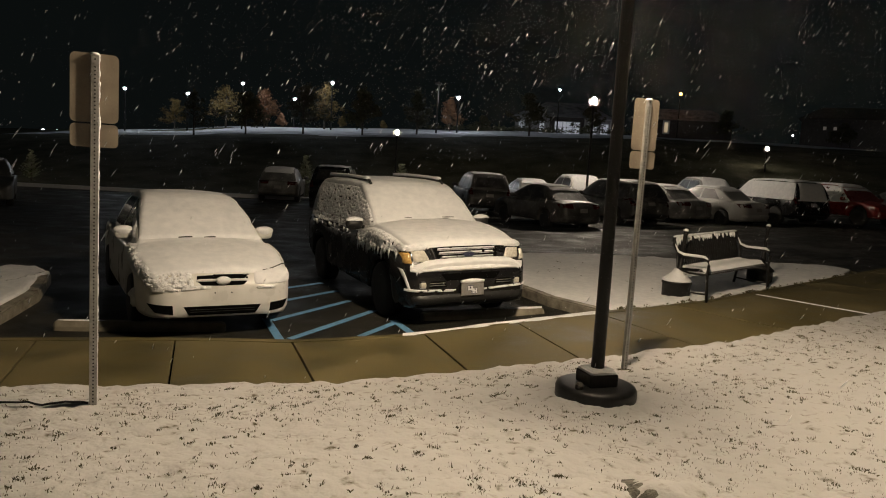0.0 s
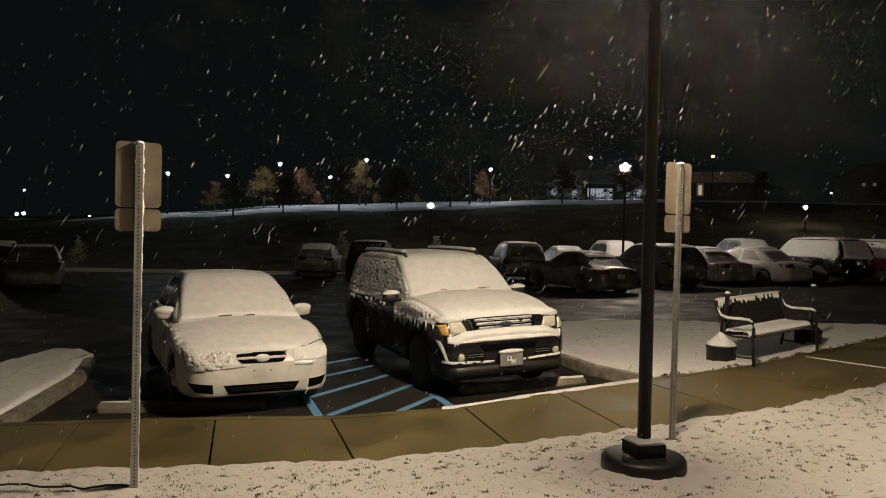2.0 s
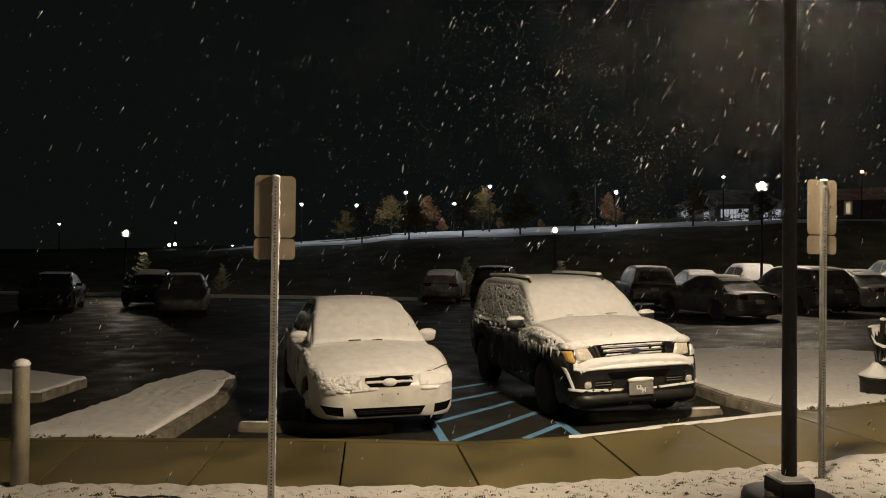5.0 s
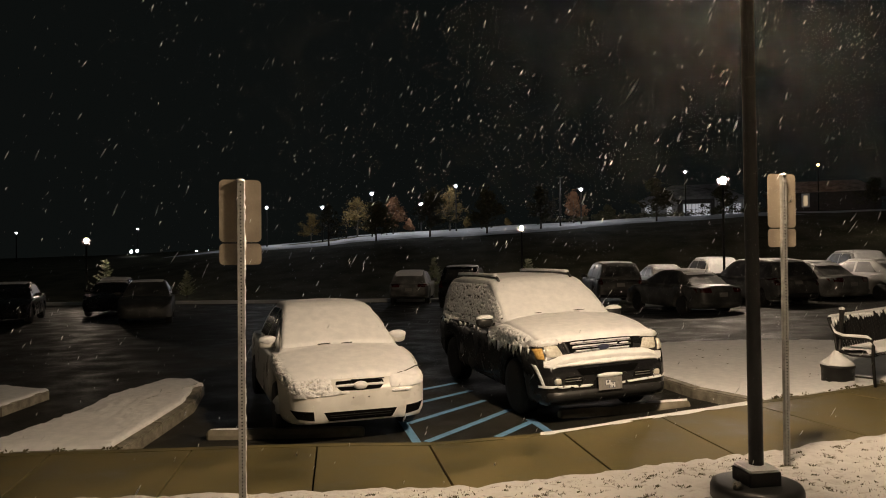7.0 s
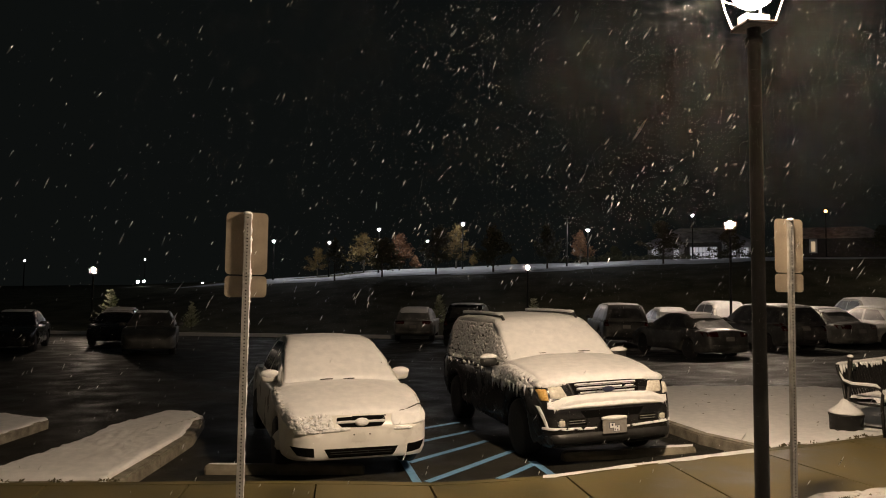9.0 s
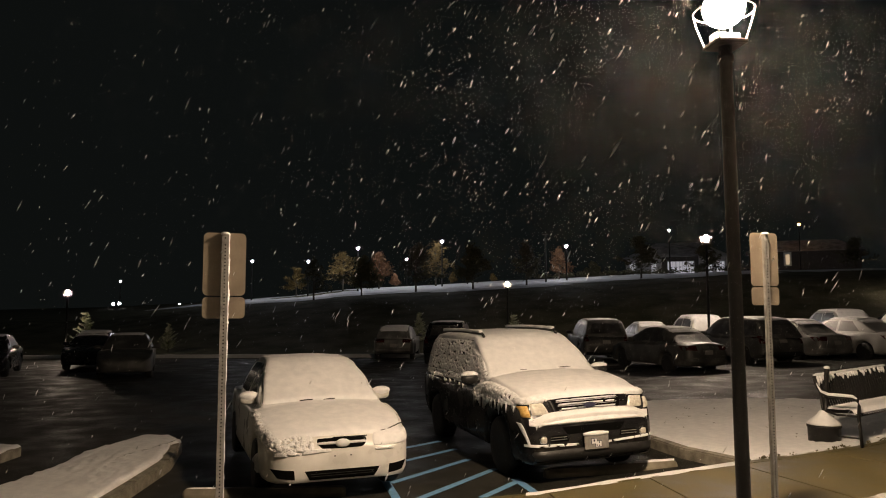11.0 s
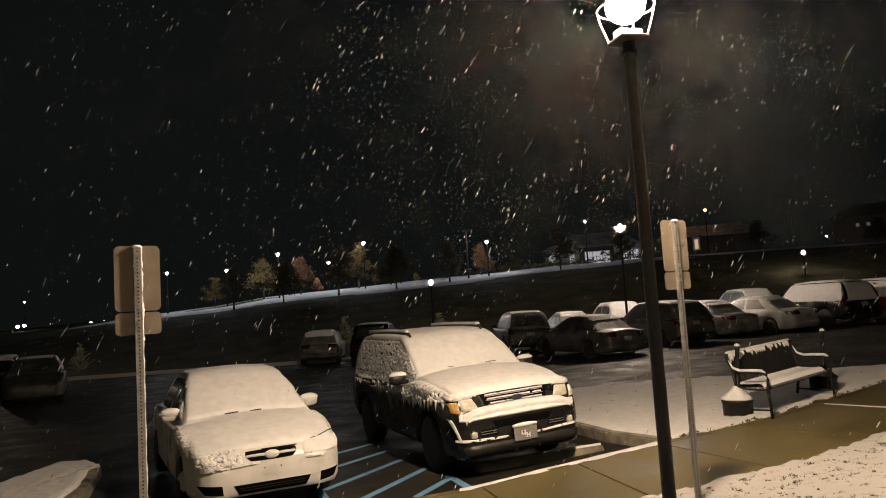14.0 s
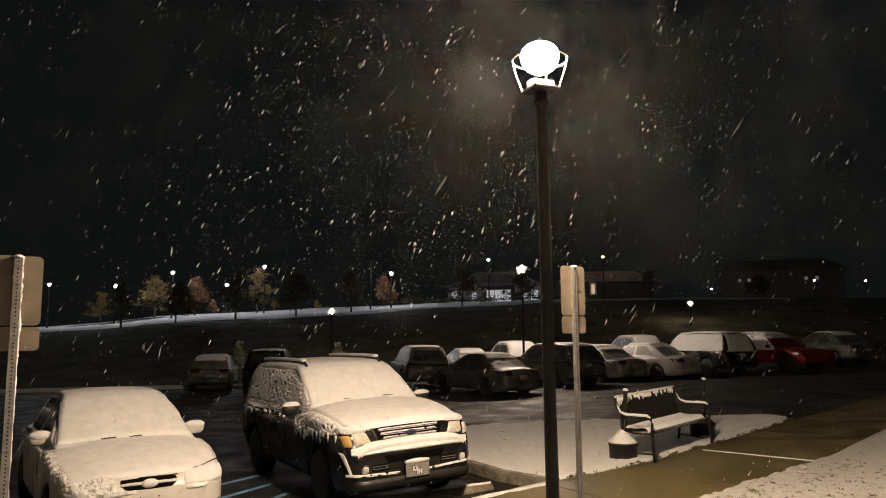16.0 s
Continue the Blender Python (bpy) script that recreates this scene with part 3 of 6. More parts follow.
M_BULB = glow("lantern_light", WARM, LANTERN_GLOW)
M_BULB_DIM = glow("dim_lantern_light", (1.0, 0.84, 0.66), DIM_GLOW)
M_BULB_MID = glow("mid_lantern_light", (1.0, 0.84, 0.66), 420.0)
M_BULB_FAR = glow("far_lantern_light", (1.0, 0.84, 0.66), FAR_GLOW)
lantern_post(1.20, 5.63, lawn_z(1.20, 5.63) + 0.035, 3.725, "black lantern post with a lit globe on a round footing", lean=-0.35)
lantern_post(5.29, 30.3, lot(5.29, 30.3), 4.683 - lot(5.29, 30.3), "black lantern post among the parked cars", False, 10, M_BULB_FAR)
lantern_post(-3.5, 39.85, land(-3.5, 39.85), 3.27 - land(-3.5, 39.85), "lit lantern post at the foot of the bank", False, 40, M_BULB_DIM)
lantern_post(19.8, 48.1, land(19.8, 48.1), 3.97 - land(19.8, 48.1), "lit lantern post on the dark bank", False, 30, M_BULB_DIM)
lantern_post(-25.45, 33.4, lot(-25.45, 33.4), 2.80 - lot(-25.45, 33.4), "lit lantern post at the far end of the car park", False, 15, M_BULB_MID)


# ---- street signs seen from behind ----
def rounded_plate(bm, x0, x1, z0, z1, y0, y1, r):
    pts = []
    for cx, cz, a0 in ((x1 - r, z1 - r, 0), (x0 + r, z1 - r, 90), (x0 + r, z0 + r, 180), (x1 - r, z0 + r, 270)):
        for k in range(5):
            a = radians(a0 + 22.5 * k)
            pts.append((cx + r * math.cos(a), cz + r * math.sin(a)))
    f = [bm.verts.new((x, y0, z)) for x, z in pts]
    b = [bm.verts.new((x, y1, z)) for x, z in pts]
    bm.faces.new(f)
    bm.faces.new(b[::-1])
    for i in range(len(pts)):
        bm.faces.new((f[i], b[i], b[(i + 1) % len(pts)], f[(i + 1) % len(pts)]))
    bmesh.ops.recalc_face_normals(bm, faces=bm.faces)
    return bm


def street_sign(x, y, z, top, turn, lean, label, caked):
    t = thing("street_sign", pose(x, y, z, 0, lean, turn), label, "sign", "signs at the stalls")
    bm = bmesh.new()
    w = 0.024
    box(bm, -w, w, -0.004, 0.004, -0.3, top, 0.0)
    box(bm, -w, -w + 0.005, -0.002, 0.026, -0.3, top, 0.0)
    box(bm, w - 0.005, w, -0.002, 0.026, -0.3, top, 0.0)
    bmesh.ops.remove_doubles(bm, verts=bm.verts, dist=0.00001)
    part("post", bm, M_GALV, t, "perforated galvanised steel post")
    bm = bmesh.new()
    for k in range(int(top / 0.0254)):
        cyl(bm, (0, -0.0065, 0.02 + k * 0.0254), (0, -0.004, 0.02 + k * 0.0254), 0.0055, None, 6)
    part("perforation", bm, M_HOLE, t)
    bm = rounded_plate(bmesh.new(), -0.149, 0.149, top - 0.445, top + 0.012, 0.028, 0.031, 0.035)
    part("sign_plate", bm, M_SIGN, t, "bare aluminium back of the upper plate")
    bm = rounded_plate(bmesh.new(), -0.149, 0.149, top - 0.61, top - 0.455, 0.028, 0.031, 0.03)
    part("sign_plate", bm, M_SIGN, t, "bare aluminium back of the lower plate")
    for zz in (top - 0.05, top - 0.4, top - 0.53):
        part("bolt", cyl(bmesh.new(), (0, -0.012, zz), (0, 0.0, zz), 0.009, None, 6), M_GALV, t)
    # wet snow stuck to one edge of the post
    bm = bmesh.new()
    pts, rr = [], []
    n = int((top - 0.03) / 0.012)
    for k in range(n):
        zz = 0.03 + (top - 0.03) * k / (n - 1)
        q = noise.noise((zz * 14, x, 0)) + 0.6 * noise.noise((zz * 45, x, 2))
        dense = caked * (0.6 if zz < top - 0.65 else 1.15)
        pts.append((w + 0.002, 0.004 + 0.004 * q, zz))
        rr.append(max(0.0012, dense * (0.008 + 0.010 * q)))
    tube(bm, pts, rr, 6)
    part("snow_crust", bm, M_CLUMP, t, "wet snow stuck to the post's edge", True)
    bm = turned(bmesh.new(), [(0.03, top - 0.001), (0.032, top + 0.008), (0.02, top + 0.017)], 8, (0, 0.01))
    part("snow_cap", bm, M_SNOW, t, "", True)
    return t


street_sign(-2.46, 4.92, lawn_z(-2.46, 4.92), 2.435, 30, 0.1, "aluminium sign back on a perforated post, snow on one edge", 1.0)
street_sign(1.665, 6.64, lawn_z(1.665, 6.64), 2.475, 30, 0, "aluminium sign back on a perforated post by the lamp", 0.25)


# ---- cars ----
from mathutils.bvhtree import BVHTree


def loft(bm, rings):
    vr = [[bm.verts.new(p) for p in r] for r in rings]
    n = len(vr[0])
    for a, b in zip(vr, vr[1:]):
        for i in range(n - 1):
            bm.faces.new((a[i], a[i + 1], b[i + 1], b[i]))
    bm.faces.new(vr[0][::-1])
    bm.faces.new(vr[-1])
    bmesh.ops.remove_doubles(bm, verts=bm.verts, dist=0.0005)
    bmesh.ops.recalc_face_normals(bm, faces=bm.faces)


FRACS = [(0.0, 0.0), (0.78, 0.0), (0.955, 0.03), (0.99, 0.13), (1.0, 0.35), (1.0, 0.60), (0.985, 0.80), (0.95, 0.905), (0.88, 0.96), (0.66, 0.985), (0.35, 0.997), (0.0, 1.0)]


class Shell:
    """A car's body and cabin as meshes, and a way to lay things on them."""

    def __init__(self, s):
        self.s = s
        bm = bmesh.new()
        L = s["length"]
        ys = sorted({0.0, 0.015, 0.03, L - 0.03, L - 0.015, L, *[0.05 * i for i in range(1, int(L / 0.05))], *[y for y, _ in s["top"]]})
        rings = []
        for y in ys:
            w, zt, zb = table(y, *s["width"]), table(y, *s["top"]), table(y, *s["bottom"])
            for ax in s["axles"]:
                d = abs(y - ax)
                if d < s["arch"]:
                    zb = max(zb, s["tyre"] + math.sqrt(s["arch"] ** 2 - d * d))
            crown = 1.0 if s["cabin"][0][0] < y < s["cabin"][-1][0] else s.get("crown", 1.0)
            half = [(w * a, y, zb + (zt - zb) * f - (0.05 * (a ** 3) * crown if f > 0.93 else 0)) for a, f in FRACS]
            rings.append([half[0]] + [(-p[0], p[1], p[2]) for p in half[1:-1]] + [half[-1]] + [p for p in reversed(half[1:-1])] + [half[0]])
        loft(bm, rings)
        self.body = bm
        cb = bmesh.new()
        rings = []
        c0, c1 = s["cabin"][0][0], s["cabin"][-1][0]
        n = 44
        for i in range(n + 1):
            y = lerp(c0, c1, i / n)
            zr = table(y, *s["cabin"])
            zb = s["belt"] - 0.05
            wb = table(y, *s["cabin_width"])
            f = max(0.0, (zr - s["belt"]) / (s["roof"] - s["belt"]))
            wt = lerp(wb, wb * s["tumble"], min(1, f))
            h = max(0.01, zr - zb)
            half = [(wb, y, zb), (lerp(wb, wt, 0.35), y, zb + h * 0.35), (lerp(wb, wt, 0.7), y, zb + h * 0.7), (wt, y, zb + h * 0.92), (wt * 0.97, y, zb + h * 0.965), (wt * 0.88, y, zb + h * 0.99), (wt * 0.5, y, zb + h + 0.012), (0, y, zb + h + 0.018)]
            rings.append([(-p[0], p[1], p[2]) for p in half] + [p for p in reversed(half[:-1])])
        loft(cb, rings)
        self.cabin = cb
        both_bm = bmesh.new()
        for src in (bm, cb):
            me = bpy.data.meshes.new("shape")
            src.to_mesh(me)
            both_bm.from_mesh(me)
            bpy.data.meshes.remove(me)
        self.tree = BVHTree.FromBMesh(both_bm)
        both_bm.free()

    def lay(self, corners, way, n=(12, 8), lift=0.004, thick=0.0, rough=0.0, grain=8.0, gaps=None, soft=0.15, round_=0.0, seed=0.0, sink=0.012):
        """A patch with four corners, cast along way on to the shell, thick in its middle and thin at its rim."""
        c = [Vector(p) for p in corners]
        way = Vector(way).normalized()
        bm = bmesh.new()
        nu, nv = n
        grid = {}
        for i in range(nu + 1):
            for j in range(nv + 1):
                s, t = 2 * i / nu - 1, 2 * j / nv - 1
                ss, tt = s * (1 - round_ * t * t / 2), t * (1 - round_ * s * s / 2)
                a, b = (ss + 1) / 2, (tt + 1) / 2
                p = c[0].lerp(c[1], a).lerp(c[3].lerp(c[2], a), b)
                hit, nor, _, _ = self.tree.ray_cast(p - way * 3, way)
                if hit is None or (hit - p).dot(way) > 0.75:
                    continue
                if nor.dot(way) > 0:
                    nor = -nor
                e = min((1 - abs(s)), (1 - abs(t)))
                fall = min(1.0, e / soft) if soft else 1.0
                fall = math.sin(fall * math.pi / 2)
                q = noise.noise((hit.x * grain + seed, hit.y * grain, hit.z * grain)) + 0.5 * noise.noise((hit.x * grain * 2.7, hit.y * grain * 2.7 + seed, hit.z * grain * 2.7))
                off = lift + fall * thick + rough * q * min(1, fall + 0.3)
                keep = gaps is None or q > gaps
                if thick and e < 0.001:
                    off = -sink
                if not keep:
                    off = -sink
                grid[i, j] = (bm.verts.new(hit + nor * off), keep)
        for i in range(nu):
            for j in range(nv):
                k = [(i, j), (i + 1, j), (i + 1, j + 1), (i, j + 1)]
                if all(q in grid for q in k) and any(grid[q][1] for q in k):
                    vs = [grid[q][0] for q in k]
                    if max((vs[a].co - vs[a - 1].co).length for a in range(4)) < 0.3:
                        bm.faces.new(vs)
        bmesh.ops.delete(bm, geom=[v for v in bm.verts if not v.link_faces], context="VERTS")
        bmesh.ops.recalc_face_normals(bm, faces=bm.faces)
        if bm.faces:
            bm.normal_update()
            if sum(f.normal.dot(way) * f.calc_area() for f in bm.faces) > 0:
                bmesh.ops.reverse_faces(bm, faces=bm.faces)
        return bm


def wheel(parent, x, y, r, w, side, spokes=5, rim_mat=None):
    rim_mat = rim_mat or M_RIM
    bm = turned(bmesh.new(), [(r * 0.62, -w / 2), (r * 0.9, -w / 2), (r * 0.985, -w * 0.36), (r, -w * 0.2), (r, w * 0.2), (r * 0.985, w * 0.36), (r * 0.9, w / 2), (r * 0.62, w / 2)], 28)
    m = pose(x, y, r, 0, 90 * side, 0)
    bmesh.ops.transform(bm, matrix=m, verts=bm.verts)
    tyre = part("wheel", bm, M_RUBBER, parent, "", True)
    bm = turned(bmesh.new(), [(r * 0.63, w * 0.30), (r * 0.66, w * 0.5), (r * 0.60, w * 0.47), (r * 0.55, w * 0.15), (r * 0.1, w * 0.12)], 28)
    for k in range(spokes):
        a = 2 * math.pi * k / spokes
        mm = Matrix.Rotation(a, 4, "Z")
        box(bm, r * 0.06, r * 0.6, -r * 0.07, r * 0.07, w * 0.3, w * 0.42, 0.0, mm)
    cyl(bm, (0, 0, w * 0.3), (0, 0, w * 0.46), r * 0.15, None, 10)
    bmesh.ops.transform(bm, matrix=m, verts=bm.verts)
    part("rim", bm, rim_mat, tyre, "", False)


def mirror(parent, x, y, z, m, side, snow=True, big=1.0):
    bm = bmesh.new()
    bmesh.ops.create_icosphere(bm, subdivisions=2, radius=1)
    for v in bm.verts:
        q = v.co
        v.co = Vector((x + side * 0.115 * big * (abs(q.x) ** 0.7 * (1 if q.x > 0 else -1)) * 1.0, y + 0.06 * big * q.y, z + 0.075 * big * (abs(q.z) ** 0.7 * (1 if q.z > 0 else -1))))
    cyl(bm, (x - side * 0.2, y + 0.02, z - 0.05), (x - side * 0.04, y, z - 0.03), 0.025, None, 8)
    mi = part("mirror", bm, m, parent, "", True)
    if snow:
        bm = bmesh.new()
        bmesh.ops.create_icosphere(bm, subdivisions=3, radius=1)
        for v in bm.verts:
            q = v.co.copy()
            k = 1 + 0.12 * noise.noise(q * 3)
            v.co = Vector((x + side * 0.118 * big * q.x * k, y - 0.012 + 0.066 * big * q.y * k, z + (0.045 + 0.05 * q.z * k if q.z > 0 else 0.045 + 0.07 * q.z * k * (0.12 if snow == "top" else 1.0)) * big))
        part("mirror_snow", bm, M_SNOW, mi, "snow on the mirror", True)


def rods(parent, x, y0, y1, z, name, m):
    bm = tube(bmesh.new(), [(x, y0, z - 0.05), (x, y0 + 0.08, z), (x, (y0 + y1) / 2, z + 0.02), (x, y1 - 0.08, z), (x, y1, z - 0.05)], 0.02, 8)
    part(name, bm, m, parent, "", True)


SALOON = dict(length=4.48, belt=0.95, roof=1.45, tumble=0.70, tyre=0.31, arch=0.355, axles=(0.87, 3.48), crown=1.0,
              width=[(0, 0.50), (0.02, 0.60), (0.06, 0.69), (0.13, 0.76), (0.25, 0.815), (0.45, 0.85), (0.9, 0.867), (3.5, 0.867), (4.0, 0.84), (4.3, 0.77), (4.43, 0.68), (4.48, 0.55)],
              top=[(0, 0.54), (0.02, 0.62), (0.05, 0.67), (0.10, 0.72), (0.2, 0.765), (0.45, 0.835), (0.8, 0.905), (1.15, 0.955), (1.3, 0.97), (3.7, 0.99), (4.1, 0.98), (4.35, 0.95), (4.45, 0.80), (4.48, 0.65)],
              bottom=[(0, 0.31), (0.03, 0.25), (0.1, 0.235), (0.3, 0.23), (4.1, 0.23), (4.4, 0.28), (4.48, 0.36)],
              cabin=[(1.10, 0.93), (1.2, 0.985), (1.6, 1.22), (1.95, 1.38), (2.15, 1.425), (2.6, 1.435), (3.0, 1.41), (3.25, 1.33), (3.75, 1.0), (3.85, 0.95)],
              cabin_width=[(1.10, 0.74), (1.3, 0.78), (1.7, 0.80), (3.2, 0.80), (3.6, 0.74), (3.85, 0.66)])
WAGON = dict(length=4.80, belt=1.10, roof=1.70, tumble=0.76, tyre=0.37, arch=0.425, axles=(0.92, 3.81), crown=0.7,
             width=[(0, 0.66), (0.02, 0.74), (0.06, 0.80), (0.13, 0.845), (0.25, 0.88), (0.5, 0.905), (0.9, 0.915), (4.0, 0.915), (4.6, 0.87), (4.75, 0.82), (4.80, 0.74)],
             top=[(0, 0.66), (0.02, 0.70), (0.05, 0.725), (0.11, 0.735), (0.13, 0.94), (0.17, 1.0), (0.25, 1.035), (0.6, 1.075), (1.0, 1.105), (1.35, 1.125), (4.6, 1.12), (4.75, 1.0), (4.8, 0.8)],
             bottom=[(0, 0.36), (0.03, 0.28), (0.1, 0.25), (0.3, 0.24), (0.6, 0.26), (1.4, 0.3), (4.3, 0.34), (4.7, 0.42), (4.8, 0.5)],
             cabin=[(1.28, 1.08), (1.38, 1.15), (1.75, 1.46), (2.05, 1.63), (2.2, 1.675), (2.8, 1.71), (3.9, 1.71), (4.45, 1.67), (4.62, 1.47), (4.74, 1.1)],
             cabin_width=[(1.28, 0.74), (1.45, 0.82), (1.8, 0.85), (4.3, 0.85), (4.6, 0.82), (4.74, 0.78)])

OFFROAD = {**WAGON, "crown": 0.35, "belt": 1.13, "roof": 1.70, "tumble": 0.79,
           "top": [(0, 0.70), (0.02, 0.755), (0.05, 0.78), (0.11, 0.79), (0.13, 0.92), (0.17, 1.005), (0.25, 1.05), (0.5, 1.10), (1.0, 1.16), (1.45, 1.20), (1.7, 1.15), (4.6, 1.12), (4.75, 1.0), (4.8, 0.8)],
           "cabin": [(1.36, 1.12), (1.48, 1.21), (1.8, 1.46), (2.08, 1.635), (2.25, 1.685), (2.8, 1.715), (3.9, 1.71), (4.4, 1.66), (4.58, 1.47), (4.74, 1.1)],
           "cabin_width": [(1.36, 0.77), (1.5, 0.83), (1.8, 0.855), (4.3, 0.855), (4.6, 0.82), (4.74, 0.78)]}


def white_saloon():
    x, y, deg = -2.50, 7.87, 31
    t = thing("car", pose(x, y, lot(x, y), 0, 0, deg), "white saloon car blanketed in snow, parked nose to the pavement", "car", "parked cars")
    sh = Shell(SALOON)
    up, fr = (0, 0, -1), (0, 1, 0)
    for px, py in ((-0.76, 0.87), (0.76, 0.87), (-0.76, 3.48), (0.76, 3.48)):
        wheel(t, px, py, 0.31, 0.2, 1 if px > 0 else -1, 7)
    # bumper openings: flat patches, the shade inside put into their colour
    part("lower_grille", sh.lay([(-0.36, 0, 0.275), (0.36, 0, 0.275), (0.42, 0, 0.375), (-0.42, 0, 0.375)], fr, (16, 4), 0.004), M_HOLE, t, "lower air intake slot, its inner shade painted black")
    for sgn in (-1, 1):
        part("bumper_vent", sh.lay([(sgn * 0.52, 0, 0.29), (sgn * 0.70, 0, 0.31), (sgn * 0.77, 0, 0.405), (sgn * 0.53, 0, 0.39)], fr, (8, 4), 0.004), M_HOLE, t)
        part("headlight", sh.lay([(sgn * 0.44, 0, 0.645), (sgn * 0.74, 0, 0.63), (sgn * 0.80, 0, 0.735), (sgn * 0.47, 0, 0.715)], fr, (10, 6), 0.006), M_LENS, t)
        part("side_window", sh.lay([(sgn, 1.5, 0.98), (sgn, 2.35, 0.98), (sgn, 2.35, 1.38), (sgn, 1.95, 1.34)], (-sgn, 0, 0), (10, 6), 0.005), M_GLASS, t)
        part("side_window", sh.lay([(sgn, 2.42, 0.98), (sgn, 3.3, 0.98), (sgn, 3.0, 1.36), (sgn, 2.42, 1.38)], (-sgn, 0, 0), (10, 6), 0.005), M_GLASS, t)
        mirror(t, sgn * 0.862, 1.50, 1.005, P_WHITE, sgn)
    for k in range(2):
        part("lower_slat", sh.lay([(-0.35, 0, 0.312 + 0.025 * k), (0.35, 0, 0.312 + 0.025 * k), (0.35, 0, 0.318 + 0.025 * k), (-0.35, 0, 0.318 + 0.025 * k)], fr, (12, 2), 0.008), M_PLASTIC, t)
    part("upper_grille", sh.lay([(-0.245, 0, 0.595), (0.245, 0, 0.595), (0.30, 0, 0.70), (-0.30, 0, 0.70)], fr, (16, 6), 0.005, 0, 0, 8, None, 0.1, 0.2), M_HOLE, t, "grille slots half filled with snow, their shade painted black")
    part("grille_bar", sh.lay([(-0.29, 0, 0.636), (0.29, 0, 0.636), (0.29, 0, 0.662), (-0.29, 0, 0.662)], fr, (24, 4), 0.006, 0.028, 0.008, 30), M_SNOW, t, "snow packed on the grille bar", True)
    bm = bmesh.new()
    bmesh.ops.create_icosphere(bm, subdivisions=2, radius=1)
    for v in bm.verts:
        v.co = Vector((v.co.x * 0.085, 0.012 + v.co.y * 0.03, 0.652 + v.co.z * 0.048))
    part("emblem", bm, M_SNOW, t, "oval emblem under snow", True)
    part("grille_chrome", sh.lay([(-0.1, 0, 0.693), (0.29, 0, 0.693), (0.29, 0, 0.703), (-0.1, 0, 0.703)], fr, (12, 2), 0.012), M_CHROME, t)
    part("plate_holder", sh.lay([(-0.155, 0, 0.445), (0.155, 0, 0.445), (0.155, 0, 0.545), (-0.155, 0, 0.545)], fr, (6, 4), 0.006), P_WHITE, t)
    for px in (-0.09, 0.09):
        part("bolt", cyl(bmesh.new(), (px, -0.012, 0.52), (px, 0.02, 0.52), 0.008, None, 8), M_HOLE, t)
    # snow: hood, windscreen with roof, nose and the caked headlight
    part("hood_snow", sh.lay([(-0.78, 0.10, 1), (0.78, 0.10, 1), (0.84, 1.17, 1), (-0.84, 1.17, 1)], up, (60, 44), 0.002, 0.03, 0.004, 4, None, 0.08, 0.09), M_SNOW, t, "smooth snow on the hood", True)
    part("screen_snow", sh.lay([(-0.76, 1.155, 1.5), (0.75, 1.155, 1.5), (0.60, 2.2, 1.5), (-0.59, 2.2, 1.5)], up, (44, 44), 0.002, 0.036, 0.0025, 3, None, 0.09, 0.0), M_SNOW, t, "smooth thick snow over the windscreen", True)
    part("roof_snow", sh.lay([(-0.59, 2.0, 1.5), (0.60, 2.0, 1.5), (0.58, 3.1, 1.5), (-0.57, 3.1, 1.5)], up, (40, 40), 0.002, 0.036, 0.0025, 3, None, 0.12, 0.0), M_SNOW, t, "thick snow on the roof", True)
    part("rear_snow", sh.lay([(-0.58, 3.1, 1.5), (0.58, 3.1, 1.5), (0.64, 4.3, 1.5), (-0.64, 4.3, 1.5)], up, (26, 30), 0.002, 0.035, 0.008, 5, None, 0.1, 0.08), M_SNOW, t, "snow on the rear window and boot", True)
    part("nose_snow", sh.lay([(-0.80, 0, 0.57), (-0.30, 0, 0.575), (-0.32, 0, 0.75), (-0.82, 0, 0.79)], fr, (100, 46), 0.003, 0.022, 0.009, 30, -0.38, 0.2, 0.1), M_CLUMP, t, "clumpy snow over one headlight", True)
    part("nose_snow", sh.lay([(0.33, 0, 0.585), (0.83, 0, 0.60), (0.84, 0, 0.745), (0.35, 0, 0.74)], fr, (30, 14), 0.006, 0.012, 0.003, 12, None, 0.3, 0.2), M_SNOW, t, "thin snow over the other headlight", True)
    part("headlight_seam", sh.lay([(0.46, 0, 0.712), (0.80, 0, 0.748), (0.80, 0, 0.756), (0.46, 0, 0.718)], fr, (24, 2), 0.034, 0, 0.002, 20), M_PLASTIC, t, "dark gap along the headlight")
    part("nose_snow", sh.lay([(-0.74, 0, 0.525), (-0.12, 0, 0.565), (-0.12, 0, 0.60), (-0.76, 0, 0.60)], fr, (60, 12), 0.002, 0.02, 0.008, 12, -0.4, 0.4, 0), M_CLUMP, t, "ragged snow ledge on the bumper", True)
    part("nose_snow", sh.lay([(0.36, 0, 0.55), (0.60, 0, 0.55), (0.60, 0, 0.58), (0.36, 0, 0.58)], fr, (30, 8), 0.002, 0.02, 0.006, 12, -0.4, 0.45, 0.3), M_CLUMP, t, "small snow ledge on the bumper", True)
    part("fender_snow", sh.lay([(-1, 0.22, 0.62), (-1, 1.35, 0.86), (-1, 1.25, 0.97), (-1, 0.25, 0.80)], (1, 0, 0), (110, 30), 0.002, 0.016, 0.009, 30, -0.3, 0.3, 0), M_CLUMP, t, "clumpy snow clinging to the wing", True)
